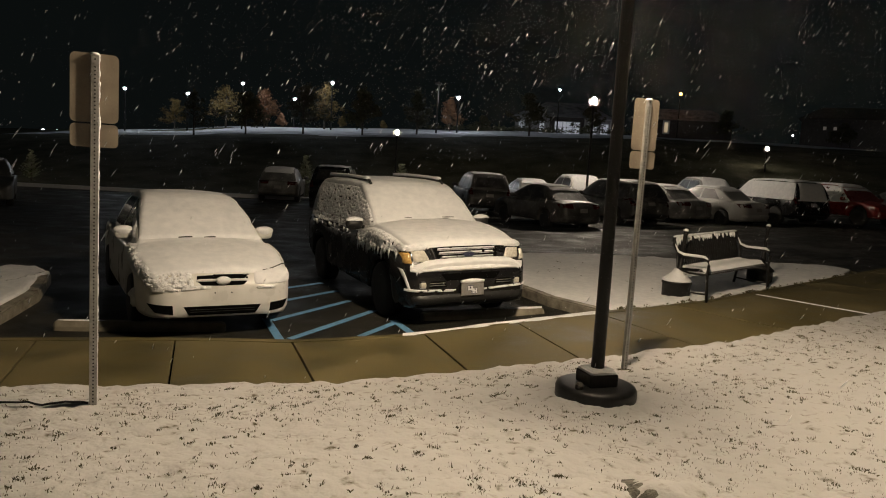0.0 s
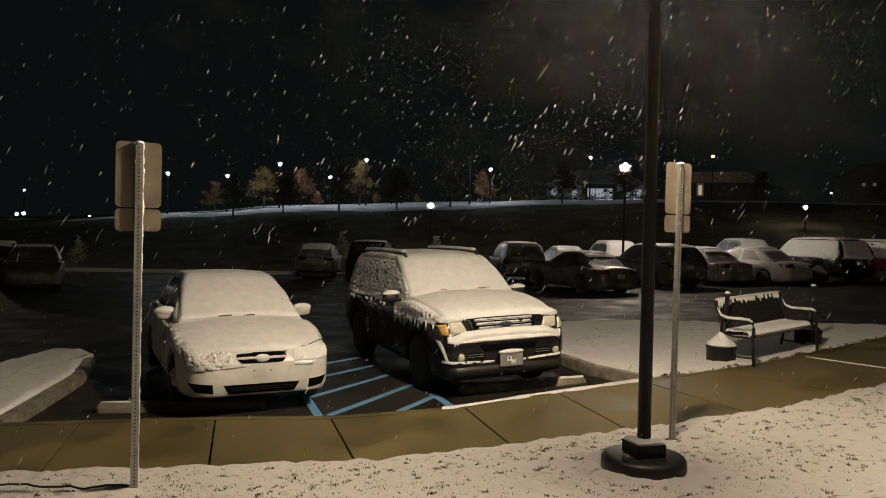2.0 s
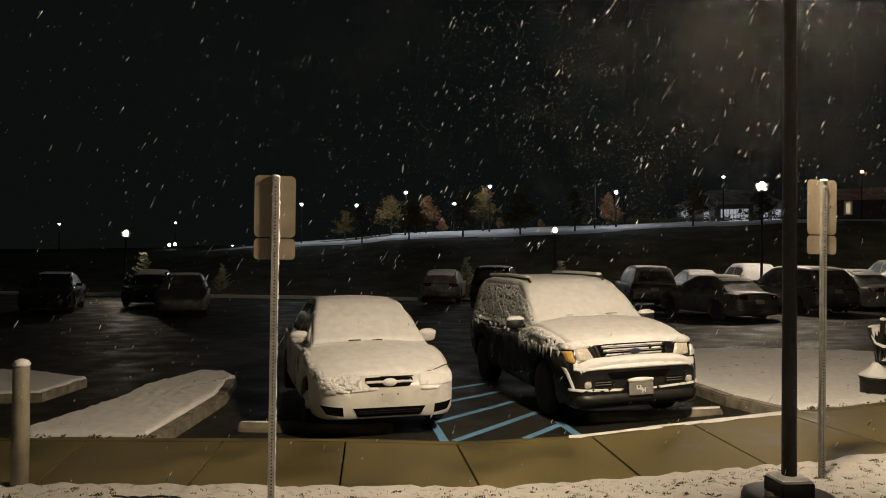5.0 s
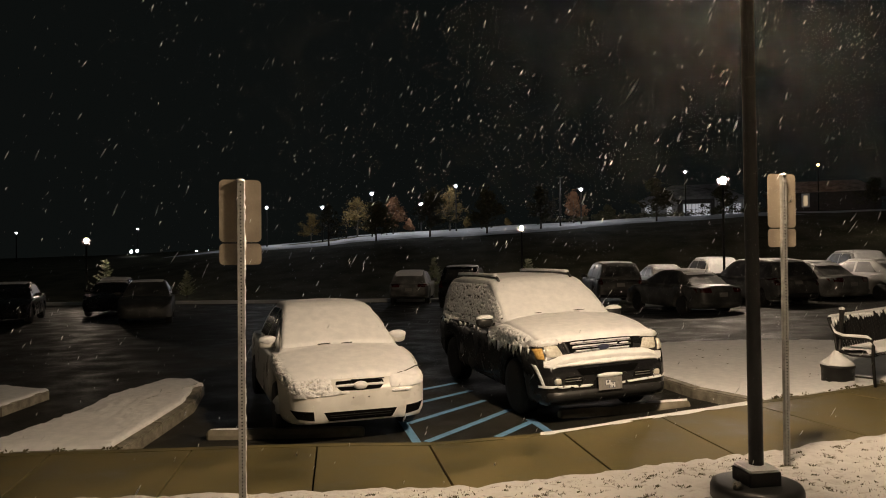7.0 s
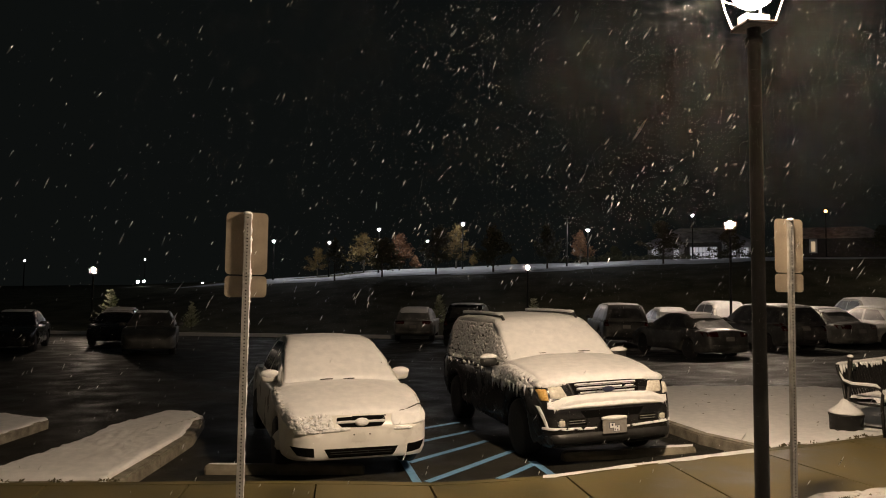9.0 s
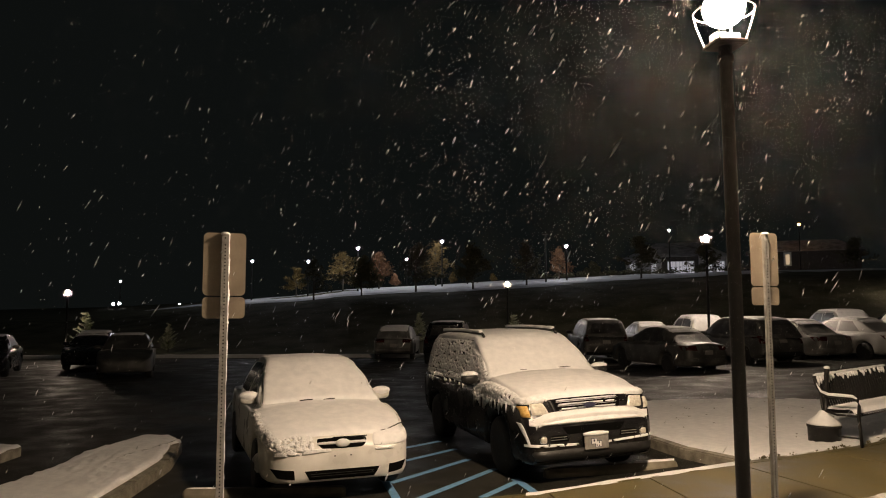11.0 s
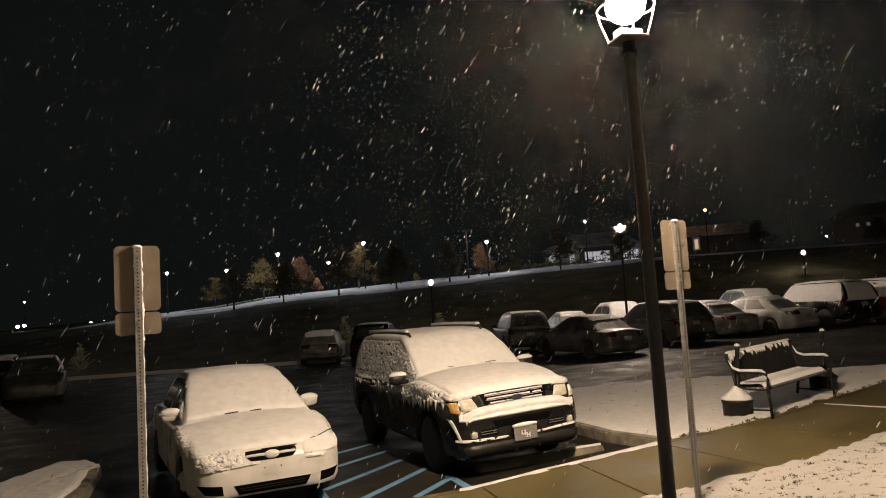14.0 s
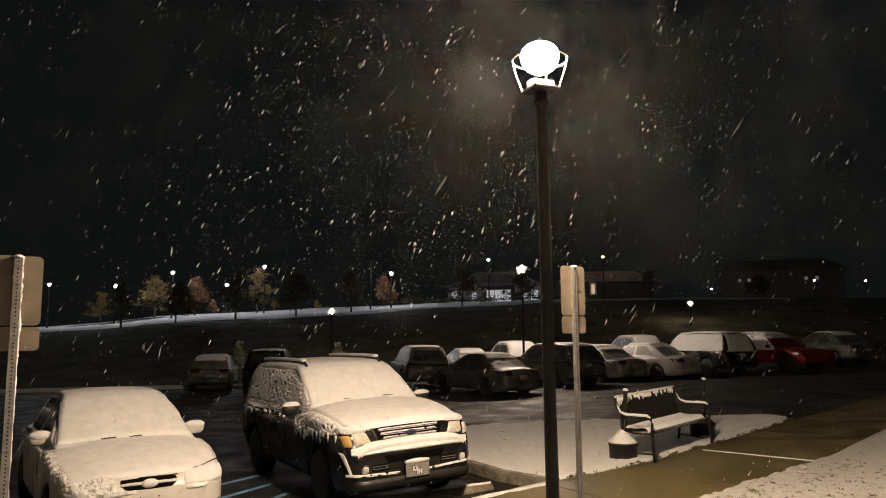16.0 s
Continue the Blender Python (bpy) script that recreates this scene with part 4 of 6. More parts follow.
    part("pillar_snow", sh.lay([(-1, 1.2, 0.95), (-1, 1.42, 0.95), (-1, 2.1, 1.40), (-1, 1.98, 1.42)], (1, 0, 0), (8, 26), 0.002, 0.025, 0.014, 13, -0.45, 0.3, 0), M_CLUMP, t, "snow along the windscreen pillar", True)
    part("arch_snow", sh.lay([(-1, 0.46, 0.3), (-1, 0.56, 0.28), (-1, 0.55, 0.52), (-1, 0.48, 0.52)], (1, 0, 0), (8, 14), 0.002, 0.05, 0.03, 12, None, 0.5, 0.3), M_CLUMP, t, "slush hanging in the wheel arch", True)
    for a, b in ((-0.28, -0.12), (0.02, 0.16)):
        part("wiper", tube(bmesh.new(), [(a, 1.165, 0.992), ((a + b) / 2, 1.155, 1.0), (b, 1.165, 1.0)], 0.008, 6), M_PLASTIC, t, "tip of a wiper under the snow")
    part("body", sh.body, P_WHITE, t, "white painted body", True)
    part("cabin", sh.cabin, P_WHITE, t, "", True)
    return t


white_saloon()


def black_wagon():
    x, y, deg = 0.27, 9.12, 26.5
    t = thing("car", pose(x, y, lot(x, y), -0.5, -2.4, deg), "black off-road estate car, snow on hood and roof", "car", "parked cars")
    sh = Shell(OFFROAD)
    up, fr = (0, 0, -1), (0, 1, 0)
    for px, py in ((-0.765, 0.92), (0.765, 0.92), (-0.765, 3.81), (0.765, 3.81)):
        wheel(t, px, py, 0.37, 0.24, 1 if px > 0 else -1, 5)
    # flat black patch on the body in place of a shaded recess
    part("grille", sh.lay([(-0.40, 0.1, 0.80), (0.40, 0.1, 0.80), (0.46, 0.1, 0.995), (-0.46, 0.1, 0.995)], fr, (14, 6), 0.006), M_HOLE, t, "grille opening with its inner shade painted black")
    for k, zz in enumerate((0.825, 0.872, 0.919, 0.966)):
        w = 0.385 + 0.017 * k
        g = part("grille_bar", sh.lay([(-w, 0.1, zz - 0.011), (w, 0.1, zz - 0.011), (w, 0.1, zz + 0.011), (-w, 0.1, zz + 0.011)], fr, (24, 3), 0.012, 0.018, 0, 8, None, 0.4), M_CHROME, t, "grille bar topped with snow", True)
        part("bar_snow", sh.lay([(-w + 0.02, 0.1, zz + 0.004), (w - 0.02, 0.1, zz + 0.004), (w - 0.02, 0.1, zz + 0.021), (-w + 0.02, 0.1, zz + 0.021)], fr, (40, 3), 0.03, 0.008, 0.007, 30, -0.4, 0.4), M_SNOW, g, "", True)
    part("grille_edge", sh.lay([(-0.455, 0.1, 0.79), (-0.41, 0.1, 0.79), (-0.475, 0.1, 1.0), (-0.53, 0.1, 1.0)], fr, (3, 8), 0.018, 0.01), M_PLASTIC, t)
    bm = bmesh.new()
    bmesh.ops.create_icosphere(bm, subdivisions=2, radius=1)
    for v in bm.verts:
        v.co = Vector((v.co.x * 0.085, 0.075 + v.co.y * 0.02, 0.915 + v.co.z * 0.036))
    part("emblem", bm, M_INK, t, "small dark oval badge", True)
    for sgn in (-1, 1):
        part("headlight", sh.lay([(sgn * 0.50, 0.1, 0.82), (sgn * 0.75, 0.1, 0.83), (sgn * 0.77, 0.1, 0.975), (sgn * 0.58, 0.1, 0.98)], fr, (8, 8), 0.012, 0.006), M_LENS, t, "clear headlight with a snowy rim", True)
        part("corner_light", sh.lay([(sgn * 0.755, 0.1, 0.80), (sgn * 0.86, 0.1, 0.81), (sgn * 0.87, 0.1, 0.95), (sgn * 0.775, 0.1, 0.965)], fr, (8, 6), 0.010, 0.006), M_AMBER if sgn < 0 else M_LENS, t, "amber corner light" if sgn < 0 else "clear corner light", True)
        # fog lamp and bumper vent
        for nm, r, mm, off in (("fog_lamp", 0.055, M_CHROME, 0.0), ("fog_glass", 0.044, M_LENS, 0.012)):
            c = (sgn * 0.66, 0.56)
            part(nm, sh.lay([(c[0] - r, 0, c[1] - r), (c[0] + r, 0, c[1] - r), (c[0] + r, 0, c[1] + r), (c[0] - r, 0, c[1] + r)], fr, (8, 8), 0.004 + off, 0.014, 0, 8, None, 0.6, 0.55), mm, t, "round fog lamp", True)
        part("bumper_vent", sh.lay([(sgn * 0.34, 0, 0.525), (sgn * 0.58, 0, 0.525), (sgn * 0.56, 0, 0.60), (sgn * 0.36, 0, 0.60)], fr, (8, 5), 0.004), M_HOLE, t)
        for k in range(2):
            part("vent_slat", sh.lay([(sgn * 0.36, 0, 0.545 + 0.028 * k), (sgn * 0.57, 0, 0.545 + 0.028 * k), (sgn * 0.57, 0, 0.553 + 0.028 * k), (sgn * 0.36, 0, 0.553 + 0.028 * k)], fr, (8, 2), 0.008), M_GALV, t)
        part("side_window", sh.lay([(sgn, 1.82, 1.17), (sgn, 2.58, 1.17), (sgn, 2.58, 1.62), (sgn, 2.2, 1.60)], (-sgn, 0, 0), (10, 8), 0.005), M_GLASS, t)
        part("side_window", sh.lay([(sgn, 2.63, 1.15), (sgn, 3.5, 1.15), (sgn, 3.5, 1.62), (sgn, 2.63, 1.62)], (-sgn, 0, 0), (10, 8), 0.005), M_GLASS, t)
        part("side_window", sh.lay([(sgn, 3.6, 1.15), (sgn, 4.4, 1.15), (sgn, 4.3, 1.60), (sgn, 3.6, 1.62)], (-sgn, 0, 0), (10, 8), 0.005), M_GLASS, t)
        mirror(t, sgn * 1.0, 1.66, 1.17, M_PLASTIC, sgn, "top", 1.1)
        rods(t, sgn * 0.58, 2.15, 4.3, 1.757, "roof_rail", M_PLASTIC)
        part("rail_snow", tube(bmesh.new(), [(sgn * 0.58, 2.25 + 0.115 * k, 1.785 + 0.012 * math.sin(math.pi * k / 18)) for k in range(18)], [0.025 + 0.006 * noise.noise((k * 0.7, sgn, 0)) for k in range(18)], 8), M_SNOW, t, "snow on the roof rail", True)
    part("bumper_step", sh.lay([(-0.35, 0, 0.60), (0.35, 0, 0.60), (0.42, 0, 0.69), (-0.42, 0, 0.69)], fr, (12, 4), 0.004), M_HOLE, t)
    part("lower_valance", sh.lay([(-0.78, 0, 0.29), (0.78, 0, 0.29), (0.84, 0, 0.44), (-0.84, 0, 0.44)], fr, (24, 4), 0.010, 0.02), M_PLASTIC, t, "", True)
    # front plate: plain bars in place of its print
    bm = rounded_plate(bmesh.new(), -0.155, 0.155, 0.41, 0.565, -0.055, -0.045, 0.012)
    plate = part("plate", bm, M_WHITEPLATE, t, "pale front plate with a dark blue device")
    for grow, depth, pm in ((0.006, -0.058, M_INK), (0.0, -0.061, M_DEVICE)):
        for cx, cz, wide, tall_ in ((-0.034, 0.500, 0.066, 0.056), (0.022, 0.464, 0.074, 0.062)):
            part("plate_device", box(bmesh.new(), cx - wide / 2 - grow, cx + wide / 2 + grow, depth, -0.054, cz - tall_ / 2 - grow, cz + tall_ / 2 + grow), pm, plate)
    for cx, cz, wide, tall_ in ((-0.036, 0.508, 0.020, 0.026), (0.030, 0.484, 0.014, 0.018), (0.030, 0.446, 0.014, 0.018), (-0.002, 0.452, 0.010, 0.022)):
        part("plate_device", box(bmesh.new(), cx - wide / 2, cx + wide / 2, -0.063, -0.0605, cz - tall_ / 2, cz + tall_ / 2), M_INK, plate)
    part("plate_frame", tube(bmesh.new(), [(-0.158, -0.05, 0.407), (0.158, -0.05, 0.407), (0.158, -0.05, 0.568), (-0.158, -0.05, 0.568), (-0.158, -0.05, 0.407)], 0.006, 6), M_CHROME, plate)
    part("plate_snow", tube(bmesh.new(), [(-0.165 + 0.033 * k, -0.045, 0.588 + 0.004 * noise.noise((k, 0, 0))) for k in range(11)], [0.014 + 0.017 * math.sin(math.pi * k / 10) for k in range(11)], 8), M_SNOW, plate, "snow cap on the plate", True)
    # snow on top
    part("hood_snow", sh.lay([(-0.80, 0.165, 1.2), (0.80, 0.165, 1.2), (0.85, 1.52, 1.2), (-0.85, 1.52, 1.2)], up, (60, 60), 0.002, 0.045, 0.004, 3, None, 0.07, 0.06), M_SNOW, t, "thick snow on the hood", True)
    part("screen_snow", sh.lay([(-0.815, 1.42, 1.8), (0.83, 1.42, 1.8), (0.70, 2.34, 1.8), (-0.69, 2.34, 1.8)], up, (48, 40), 0.002, 0.042, 0.003, 3, None, 0.08, 0.0), M_SNOW, t, "smooth snow over the windscreen", True)
    part("roof_snow", sh.lay([(-0.69, 2.16, 1.8), (0.70, 2.16, 1.8), (0.70, 4.46, 1.8), (-0.69, 4.46, 1.8)], up, (48, 70), 0.002, 0.042, 0.003, 3, None, 0.08, 0.05), M_SNOW, t, "thick snow over windscreen and roof", True)
    part("bumper_snow", sh.lay([(-0.74, 0.015, 1.0), (0.76, 0.015, 1.0), (0.78, 0.118, 1.0), (-0.78, 0.118, 1.0)], up, (80, 8), 0.002, 0.085, 0.005, 5, None, 0.35), M_SNOW, t, "snow piled on the bumper ledge", True)
    part("bumper_snow", sh.lay([(-0.80, 0, 0.715), (0.82, 0, 0.715), (0.82, 0, 0.80), (-0.80, 0, 0.80)], fr, (110, 12), 0.004, 0.03, 0.010, 14, None, 0.4), M_SNOW, t, "snow edge along the bumper", True)
    part("trim_snow", sh.lay([(-0.86, 0, 0.475), (-0.2, 0, 0.455), (-0.2, 0, 0.49), (-0.86, 0, 0.515)], fr, (60, 6), 0.003, 0.016, 0.007, 14, -0.3, 0.45), M_SNOW, t, "line of snow on the lower trim", True)
    part("trim_snow", sh.lay([(0.18, 0, 0.455), (0.86, 0, 0.49), (0.86, 0, 0.525), (0.18, 0, 0.485)], fr, (60, 6), 0.003, 0.016, 0.007, 14, -0.3, 0.45), M_SNOW, t, "line of snow on the lower trim", True)
    part("corner_snow", sh.lay([(-0.825, 0, 0.49), (-0.79, 0, 0.49), (-0.855, 0, 0.75), (-0.89, 0, 0.76)], fr, (6, 30), 0.002, 0.006, 0.002, 12, None, 0.5), M_CLUMP, t, "snow on the bumper's corner", True)
    part("light_snow", sh.lay([(-0.87, 0.1, 0.955), (-0.5, 0.1, 0.975), (-0.5, 0.1, 1.03), (-0.87, 0.1, 1.01)], fr, (30, 8), 0.01, 0.03, 0.014, 14, -0.3, 0.4), M_CLUMP, t, "snow lip over the headlight", True)
    part("light_snow", sh.lay([(0.5, 0.1, 0.985), (0.87, 0.1, 0.965), (0.87, 0.1, 1.02), (0.5, 0.1, 1.03)], fr, (30, 8), 0.01, 0.03, 0.014, 14, -0.3, 0.4), M_CLUMP, t, "snow lip over the headlight", True)
    # flank towards the white saloon: clumps on the glass, drips from the wing
    for y0, y1, z0, z1, g in ((1.75, 4.55, 1.16, 1.66, -0.18), (0.35, 1.85, 0.93, 1.16, -0.30), (1.4, 4.5, 1.05, 1.17, -0.05), (1.5, 2.3, 1.14, 1.7, -0.45)):
        part("flank_snow", sh.lay([(-1.1, y0, z0), (-1.1, y1, z0), (-1.1, y1, z1), (-1.1, y0, z1)], (1, 0, 0), (int((y1 - y0) / 0.011), int((z1 - z0) / 0.010)), 0.002, 0.011, 0.010, 31, g, 0.10, 0, y0), M_CLUMP, t, "clumps of wet snow stuck to the flank", True)
    rnd2 = random.Random(3)
    for k in range(46):
        yy = rnd2.uniform(0.3, 1.75) if k < 30 else rnd2.uniform(1.7, 4.2)
        z1 = (0.96 if k < 30 else 1.06) + rnd2.uniform(-0.04, 0.03)
        ln = rnd2.uniform(0.04, 0.15) if k < 30 else rnd2.uniform(0.03, 0.08)
        hit, nor, _, _ = sh.tree.ray_cast(Vector((-2, yy, z1)), Vector((1, 0, 0)))
        if hit is None:
            continue
        px = hit.x - 0.014
        dy = ln * 0.25
        part("icy_drip", tube(bmesh.new(), [(px, yy, z1), (px - 0.004, yy + dy * 0.5, z1 - ln * 0.5), (px - 0.002, yy + dy, z1 - ln)], [0.016, 0.012, 0.003], 6), M_CLUMP, t, "", True)
    part("door_handle", box(bmesh.new(), -0.945, -0.915, 2.35, 2.52, 0.98, 1.02, 0.008), M_PLASTIC, t)
    part("door_handle", box(bmesh.new(), -0.945, -0.915, 3.3, 3.47, 0.98, 1.02, 0.008), M_PLASTIC, t)
    for a, b in ((-0.42, -0.12), (0.15, 0.5)):
        part("wiper", tube(bmesh.new(), [(a, 1.47, 1.248), ((a + b) / 2, 1.455, 1.256), (b, 1.47, 1.25)], 0.011, 6), M_PLASTIC, t, "tip of a wiper under the snow")
    part("body", sh.body, P_BLACK, t, "black painted body", True)
    part("cabin", sh.cabin, P_BLACK, t, "", True)
    return t


black_wagon()


# ---- bench and ash receptacles on the island ----
def isl_z(x, y):
    return lot(x, y) + 0.165


def bench(x, y, deg):
    t = thing("bench", pose(x, y, isl_z(x, y) - 0.03, 0, -1.9, deg) @ Matrix.Diagonal((1.08, 1, 1, 1)), "black steel strap bench with snow on seat and arms", "bench")
    prof = [(0.30, 0.86), (0.285, 0.80), (0.25, 0.66), (0.22, 0.52), (0.19, 0.45), (0.13, 0.415), (0.02, 0.41), (-0.10, 0.425), (-0.19, 0.43), (-0.235, 0.415), (-0.25, 0.385)]
    n = 30
    bm0 = bmesh.new()
    w = 0.019
    rows = []
    for i, (yy, zz) in enumerate(prof):
        a, b = prof[max(0, i - 1)], prof[min(len(prof) - 1, i + 1)]
        d = Vector((b[0] - a[0], b[1] - a[1])).normalized()
        nx, nz = -d.y * 0.004, d.x * 0.004
        rows.append([bm0.verts.new(c) for c in ((-w, yy + nx, zz + nz), (w, yy + nx, zz + nz), (w, yy - nx, zz - nz), (-w, yy - nx, zz - nz))])
    for a, b in zip(rows, rows[1:]):
        for k in range(4):
            bm0.faces.new((a[k], a[(k + 1) % 4], b[(k + 1) % 4], b[k]))
    bm0.faces.new(rows[0][::-1])
    bm0.faces.new(rows[-1])
    bmesh.ops.recalc_face_normals(bm0, faces=bm0.faces)
    first = part("strap", bm0, M_BLACK, t)
    first.location.x = -0.80
    for i in range(1, n):
        o = new("strap", first.data)
        o.parent = t
        o.location.x = -0.80 + 1.6 * i / (n - 1)
    for yy, zz, r, nm in ((0.30, 0.865, 0.016, "top_rail"), (-0.235, 0.395, 0.016, "front_rail"), (0.15, 0.40, 0.014, "rear_rail")):
        part(nm, tube(bmesh.new(), [(-0.84, yy, zz), (0, yy, zz), (0.84, yy, zz)], r, 8), M_BLACK, t, "", True)
    for s in (-1, 1):
        xx = s * 0.86
        arm = [(xx, 0.30, 0.87), (xx, 0.27, 0.76), (xx, 0.21, 0.66), (xx, 0.10, 0.625), (xx, -0.08, 0.63), (xx, -0.22, 0.63), (xx, -0.28, 0.60), (xx, -0.295, 0.54), (xx, -0.28, 0.40), (xx, -0.29, 0.2), (xx, -0.30, -0.03)]
        part("arm_and_front_leg", tube(bmesh.new(), arm, 0.02, 8), M_BLACK, t, "bent tubular arm running down to the foot", True)
        part("rear_leg", tube(bmesh.new(), [(xx, 0.22, 0.66), (xx, 0.19, 0.42), (xx, 0.24, 0.2), (xx, 0.28, -0.03)], 0.02, 8), M_BLACK, t, "", True)
        part("end_brace", tube(bmesh.new(), [(xx, 0.19, 0.43), (xx, 0, 0.39), (xx, -0.27, 0.40)], 0.015, 8), M_BLACK, t, "", True)
        part("end_brace", tube(bmesh.new(), [(xx, 0.26, 0.12), (xx, 0, 0.11), (xx, -0.29, 0.12)], 0.012, 8), M_BLACK, t, "", True)
        part("arm_snow", tube(bmesh.new(), [(xx, p[1], p[2] + 0.022) for p in arm[1:6]] + [(xx, -0.27, 0.625)], [0.012, 0.018, 0.022, 0.024, 0.022, 0.012], 8), M_SNOW, t, "snow on the arm", True)
    part("rail_snow", tube(bmesh.new(), [(-0.86 + 1.72 * k / 30, 0.30, 0.888 + 0.004 * noise.noise((k, 0, 0))) for k in range(31)], [0.008] + [0.021 + 0.007 * noise.noise((k * 0.7, 3, 0)) for k in range(29)] + [0.008], 8), M_SNOW, t, "snow on the top rail", True)
    rr = random.Random(8)
    for i in range(n):
        if rr.random() < 0.75:
            xx = -0.80 + 1.6 * i / (n - 1)
            ln = rr.uniform(0.03, 0.09) * (1.5 if i < 8 else 1)
            part("hanging_snow", tube(bmesh.new(), [(xx, 0.285, 0.875), (xx, 0.268, 0.875 - ln * 0.6), (xx, 0.262, 0.875 - ln)], [0.02, 0.017, 0.006], 6), M_SNOW, t, "", True)
    # seat snow: ribbed along the straps
    bm = bmesh.new()
    grid = []
    m = n * 6
    for i in range(m + 1):
        xx = -0.83 + 1.66 * i / m
        on = math.cos((xx + 0.80) / (1.6 / (n - 1)) * 2 * math.pi)
        col = []
        for k in range(13):
            f = k / 12
            yy = lerp(0.19, -0.25, f)
            zz = table(-yy, (-0.19, 0.46), (-0.13, 0.42), (-0.02, 0.412), (0.10, 0.428), (0.19, 0.432), (0.235, 0.418), (0.25, 0.39))
            edge = min(1, min(f, 1 - f) * 5)
            h = 0.012 + 0.030 * edge + 0.006 * noise.noise((xx * 6, yy * 6, 0)) + 0.010 * on * (1.3 - edge)
            if f > 0.9 or f < 0.05:
                h = 0.004 + 0.012 * on
            col.append(bm.verts.new((xx, yy, zz + h)))
        grid.append(col)
    for a, b in zip(grid, grid[1:]):
        for k in range(12):
            bm.faces.new((a[k], b[k], b[k + 1], a[k + 1]))
    bmesh.ops.recalc_face_normals(bm, faces=bm.faces)
    part("seat_snow", bm, M_SNOW, t, "ribbed snow on the seat straps", True)
    return t


bench(4.14, 11.19, 42)


def ash_receptacle(x, y, label, tall=0.98, snowy=True):
    t = thing("ash_receptacle", pose(x, y, isl_z(x, y) - 0.02), label, "ash receptacle", "receptacles beside the bench")
    part("drum", turned(bmesh.new(), [(0.19, -0.02), (0.2, 0.02), (0.205, 0.20), (0.215, 0.205), (0.215, 0.235), (0.19, 0.245)], 28), M_BLACK, t, "squat dark drum", True)
    part("dome", turned(bmesh.new(), [(0.2, 0.24), (0.15, 0.29), (0.08, 0.34), (0.05, 0.38)], 24), M_BLACK, t, "", True)
    if snowy:
        part("dome_snow", turned(bmesh.new(), [(0.212, 0.24), (0.205, 0.262), (0.15, 0.31), (0.085, 0.365), (0.05, 0.42), (0.034, 0.43)], 28, (0, 0), 0.05), M_SNOW, t, "cone of snow on the drum", True)
    part("tube", turned(bmesh.new(), [(0.046, 0.36), (0.046, 0.43), (0.034, 0.45), (0.03, 0.6), (0.029, tall - 0.06), (0.036, tall - 0.05), (0.036, tall)], 16), M_BLACK, t, "dark tube leaning a little", True).rotation_euler = (0, radians(4.5), radians(20))
    part("cap_snow", turned(bmesh.new(), [(0.036, tall - 0.002), (0.04, tall + 0.015), (0.026, tall + 0.034), (0.008, tall + 0.04)], 12), M_SNOW, t, "", True).rotation_euler = (0, radians(4.5), radians(20))
    return t


ash_receptacle(3.32, 10.72, "dark drum-shaped ash receptacle with a tall neck, snow-capped")
ash_receptacle(5.14, 12.2, "dark ash receptacle in the shade of the bench", 0.95, False)

# ---- small things on the lawn ----
bm = bmesh.new()
bmesh.ops.create_icosphere(bm, subdivisions=4, radius=1)
for v in bm.verts:
    q = v.co.copy()
    k = 1 + 0.16 * noise.noise(q * 1.7) + 0.05 * noise.noise(q * 6)
    v.co = Vector((q.x * 0.34 * k, q.y * 0.28 * k, q.z * 0.19 * k))
rock = link("boulder", bm, M_ROCK, None, True)
rock.location = (1.19, 3.74, lawn_z(1.19, 3.74) - 0.125)
tagged(rock, "low rough boulder with snow on top", "boulder")
bm = bmesh.new()
bmesh.ops.create_icosphere(bm, subdivisions=4, radius=1)
for v in bm.verts:
    q = v.co.copy()
    k = 1 + 0.16 * noise.noise(q * 1.7) + 0.04 * noise.noise(q * 9)
    v.co = Vector((q.x * 0.33 * k + 0.02, q.y * 0.27 * k, q.z * 0.19 * k + (0.016 if q.z > 0.55 - 0.5 * q.x + 0.7 * noise.noise(q * 5) else -0.02)))
part("snow_cover", bm, M_LAWN, rock, "snow on the boulder", True)

post = thing("bollard", pose(-4.85, 5.10, lawn_z(-4.85, 5.10)), "plain round post with a cap of snow", "bollard")
part("post", turned(bmesh.new(), [(0.07, -0.05), (0.068, 0.5), (0.065, 0.99), (0.055, 1.01)], 18), M_STOP, post, "", True)
part("cap_snow", turned(bmesh.new(), [(0.064, 1.0), (0.072, 1.015), (0.055, 1.045), (0.015, 1.06)], 16), M_SNOW, post, "", True)

pts = []
for k in range(24):
    x = lerp(-3.75, -2.5, k / 23)
    y = 4.93 + 0.03 * noise.noise((k * 0.35, 0, 0)) + (-0.08 if k < 8 else 0) * (8 - k) / 8
    pts.append((x, y, lawn_top(x, y) + 0.02))
cable = link("cable", tube(bmesh.new(), pts, 0.008, 6), M_PLASTIC, None, True)
tagged(cable, "dark cable lying in the snow by the sign", "cable")


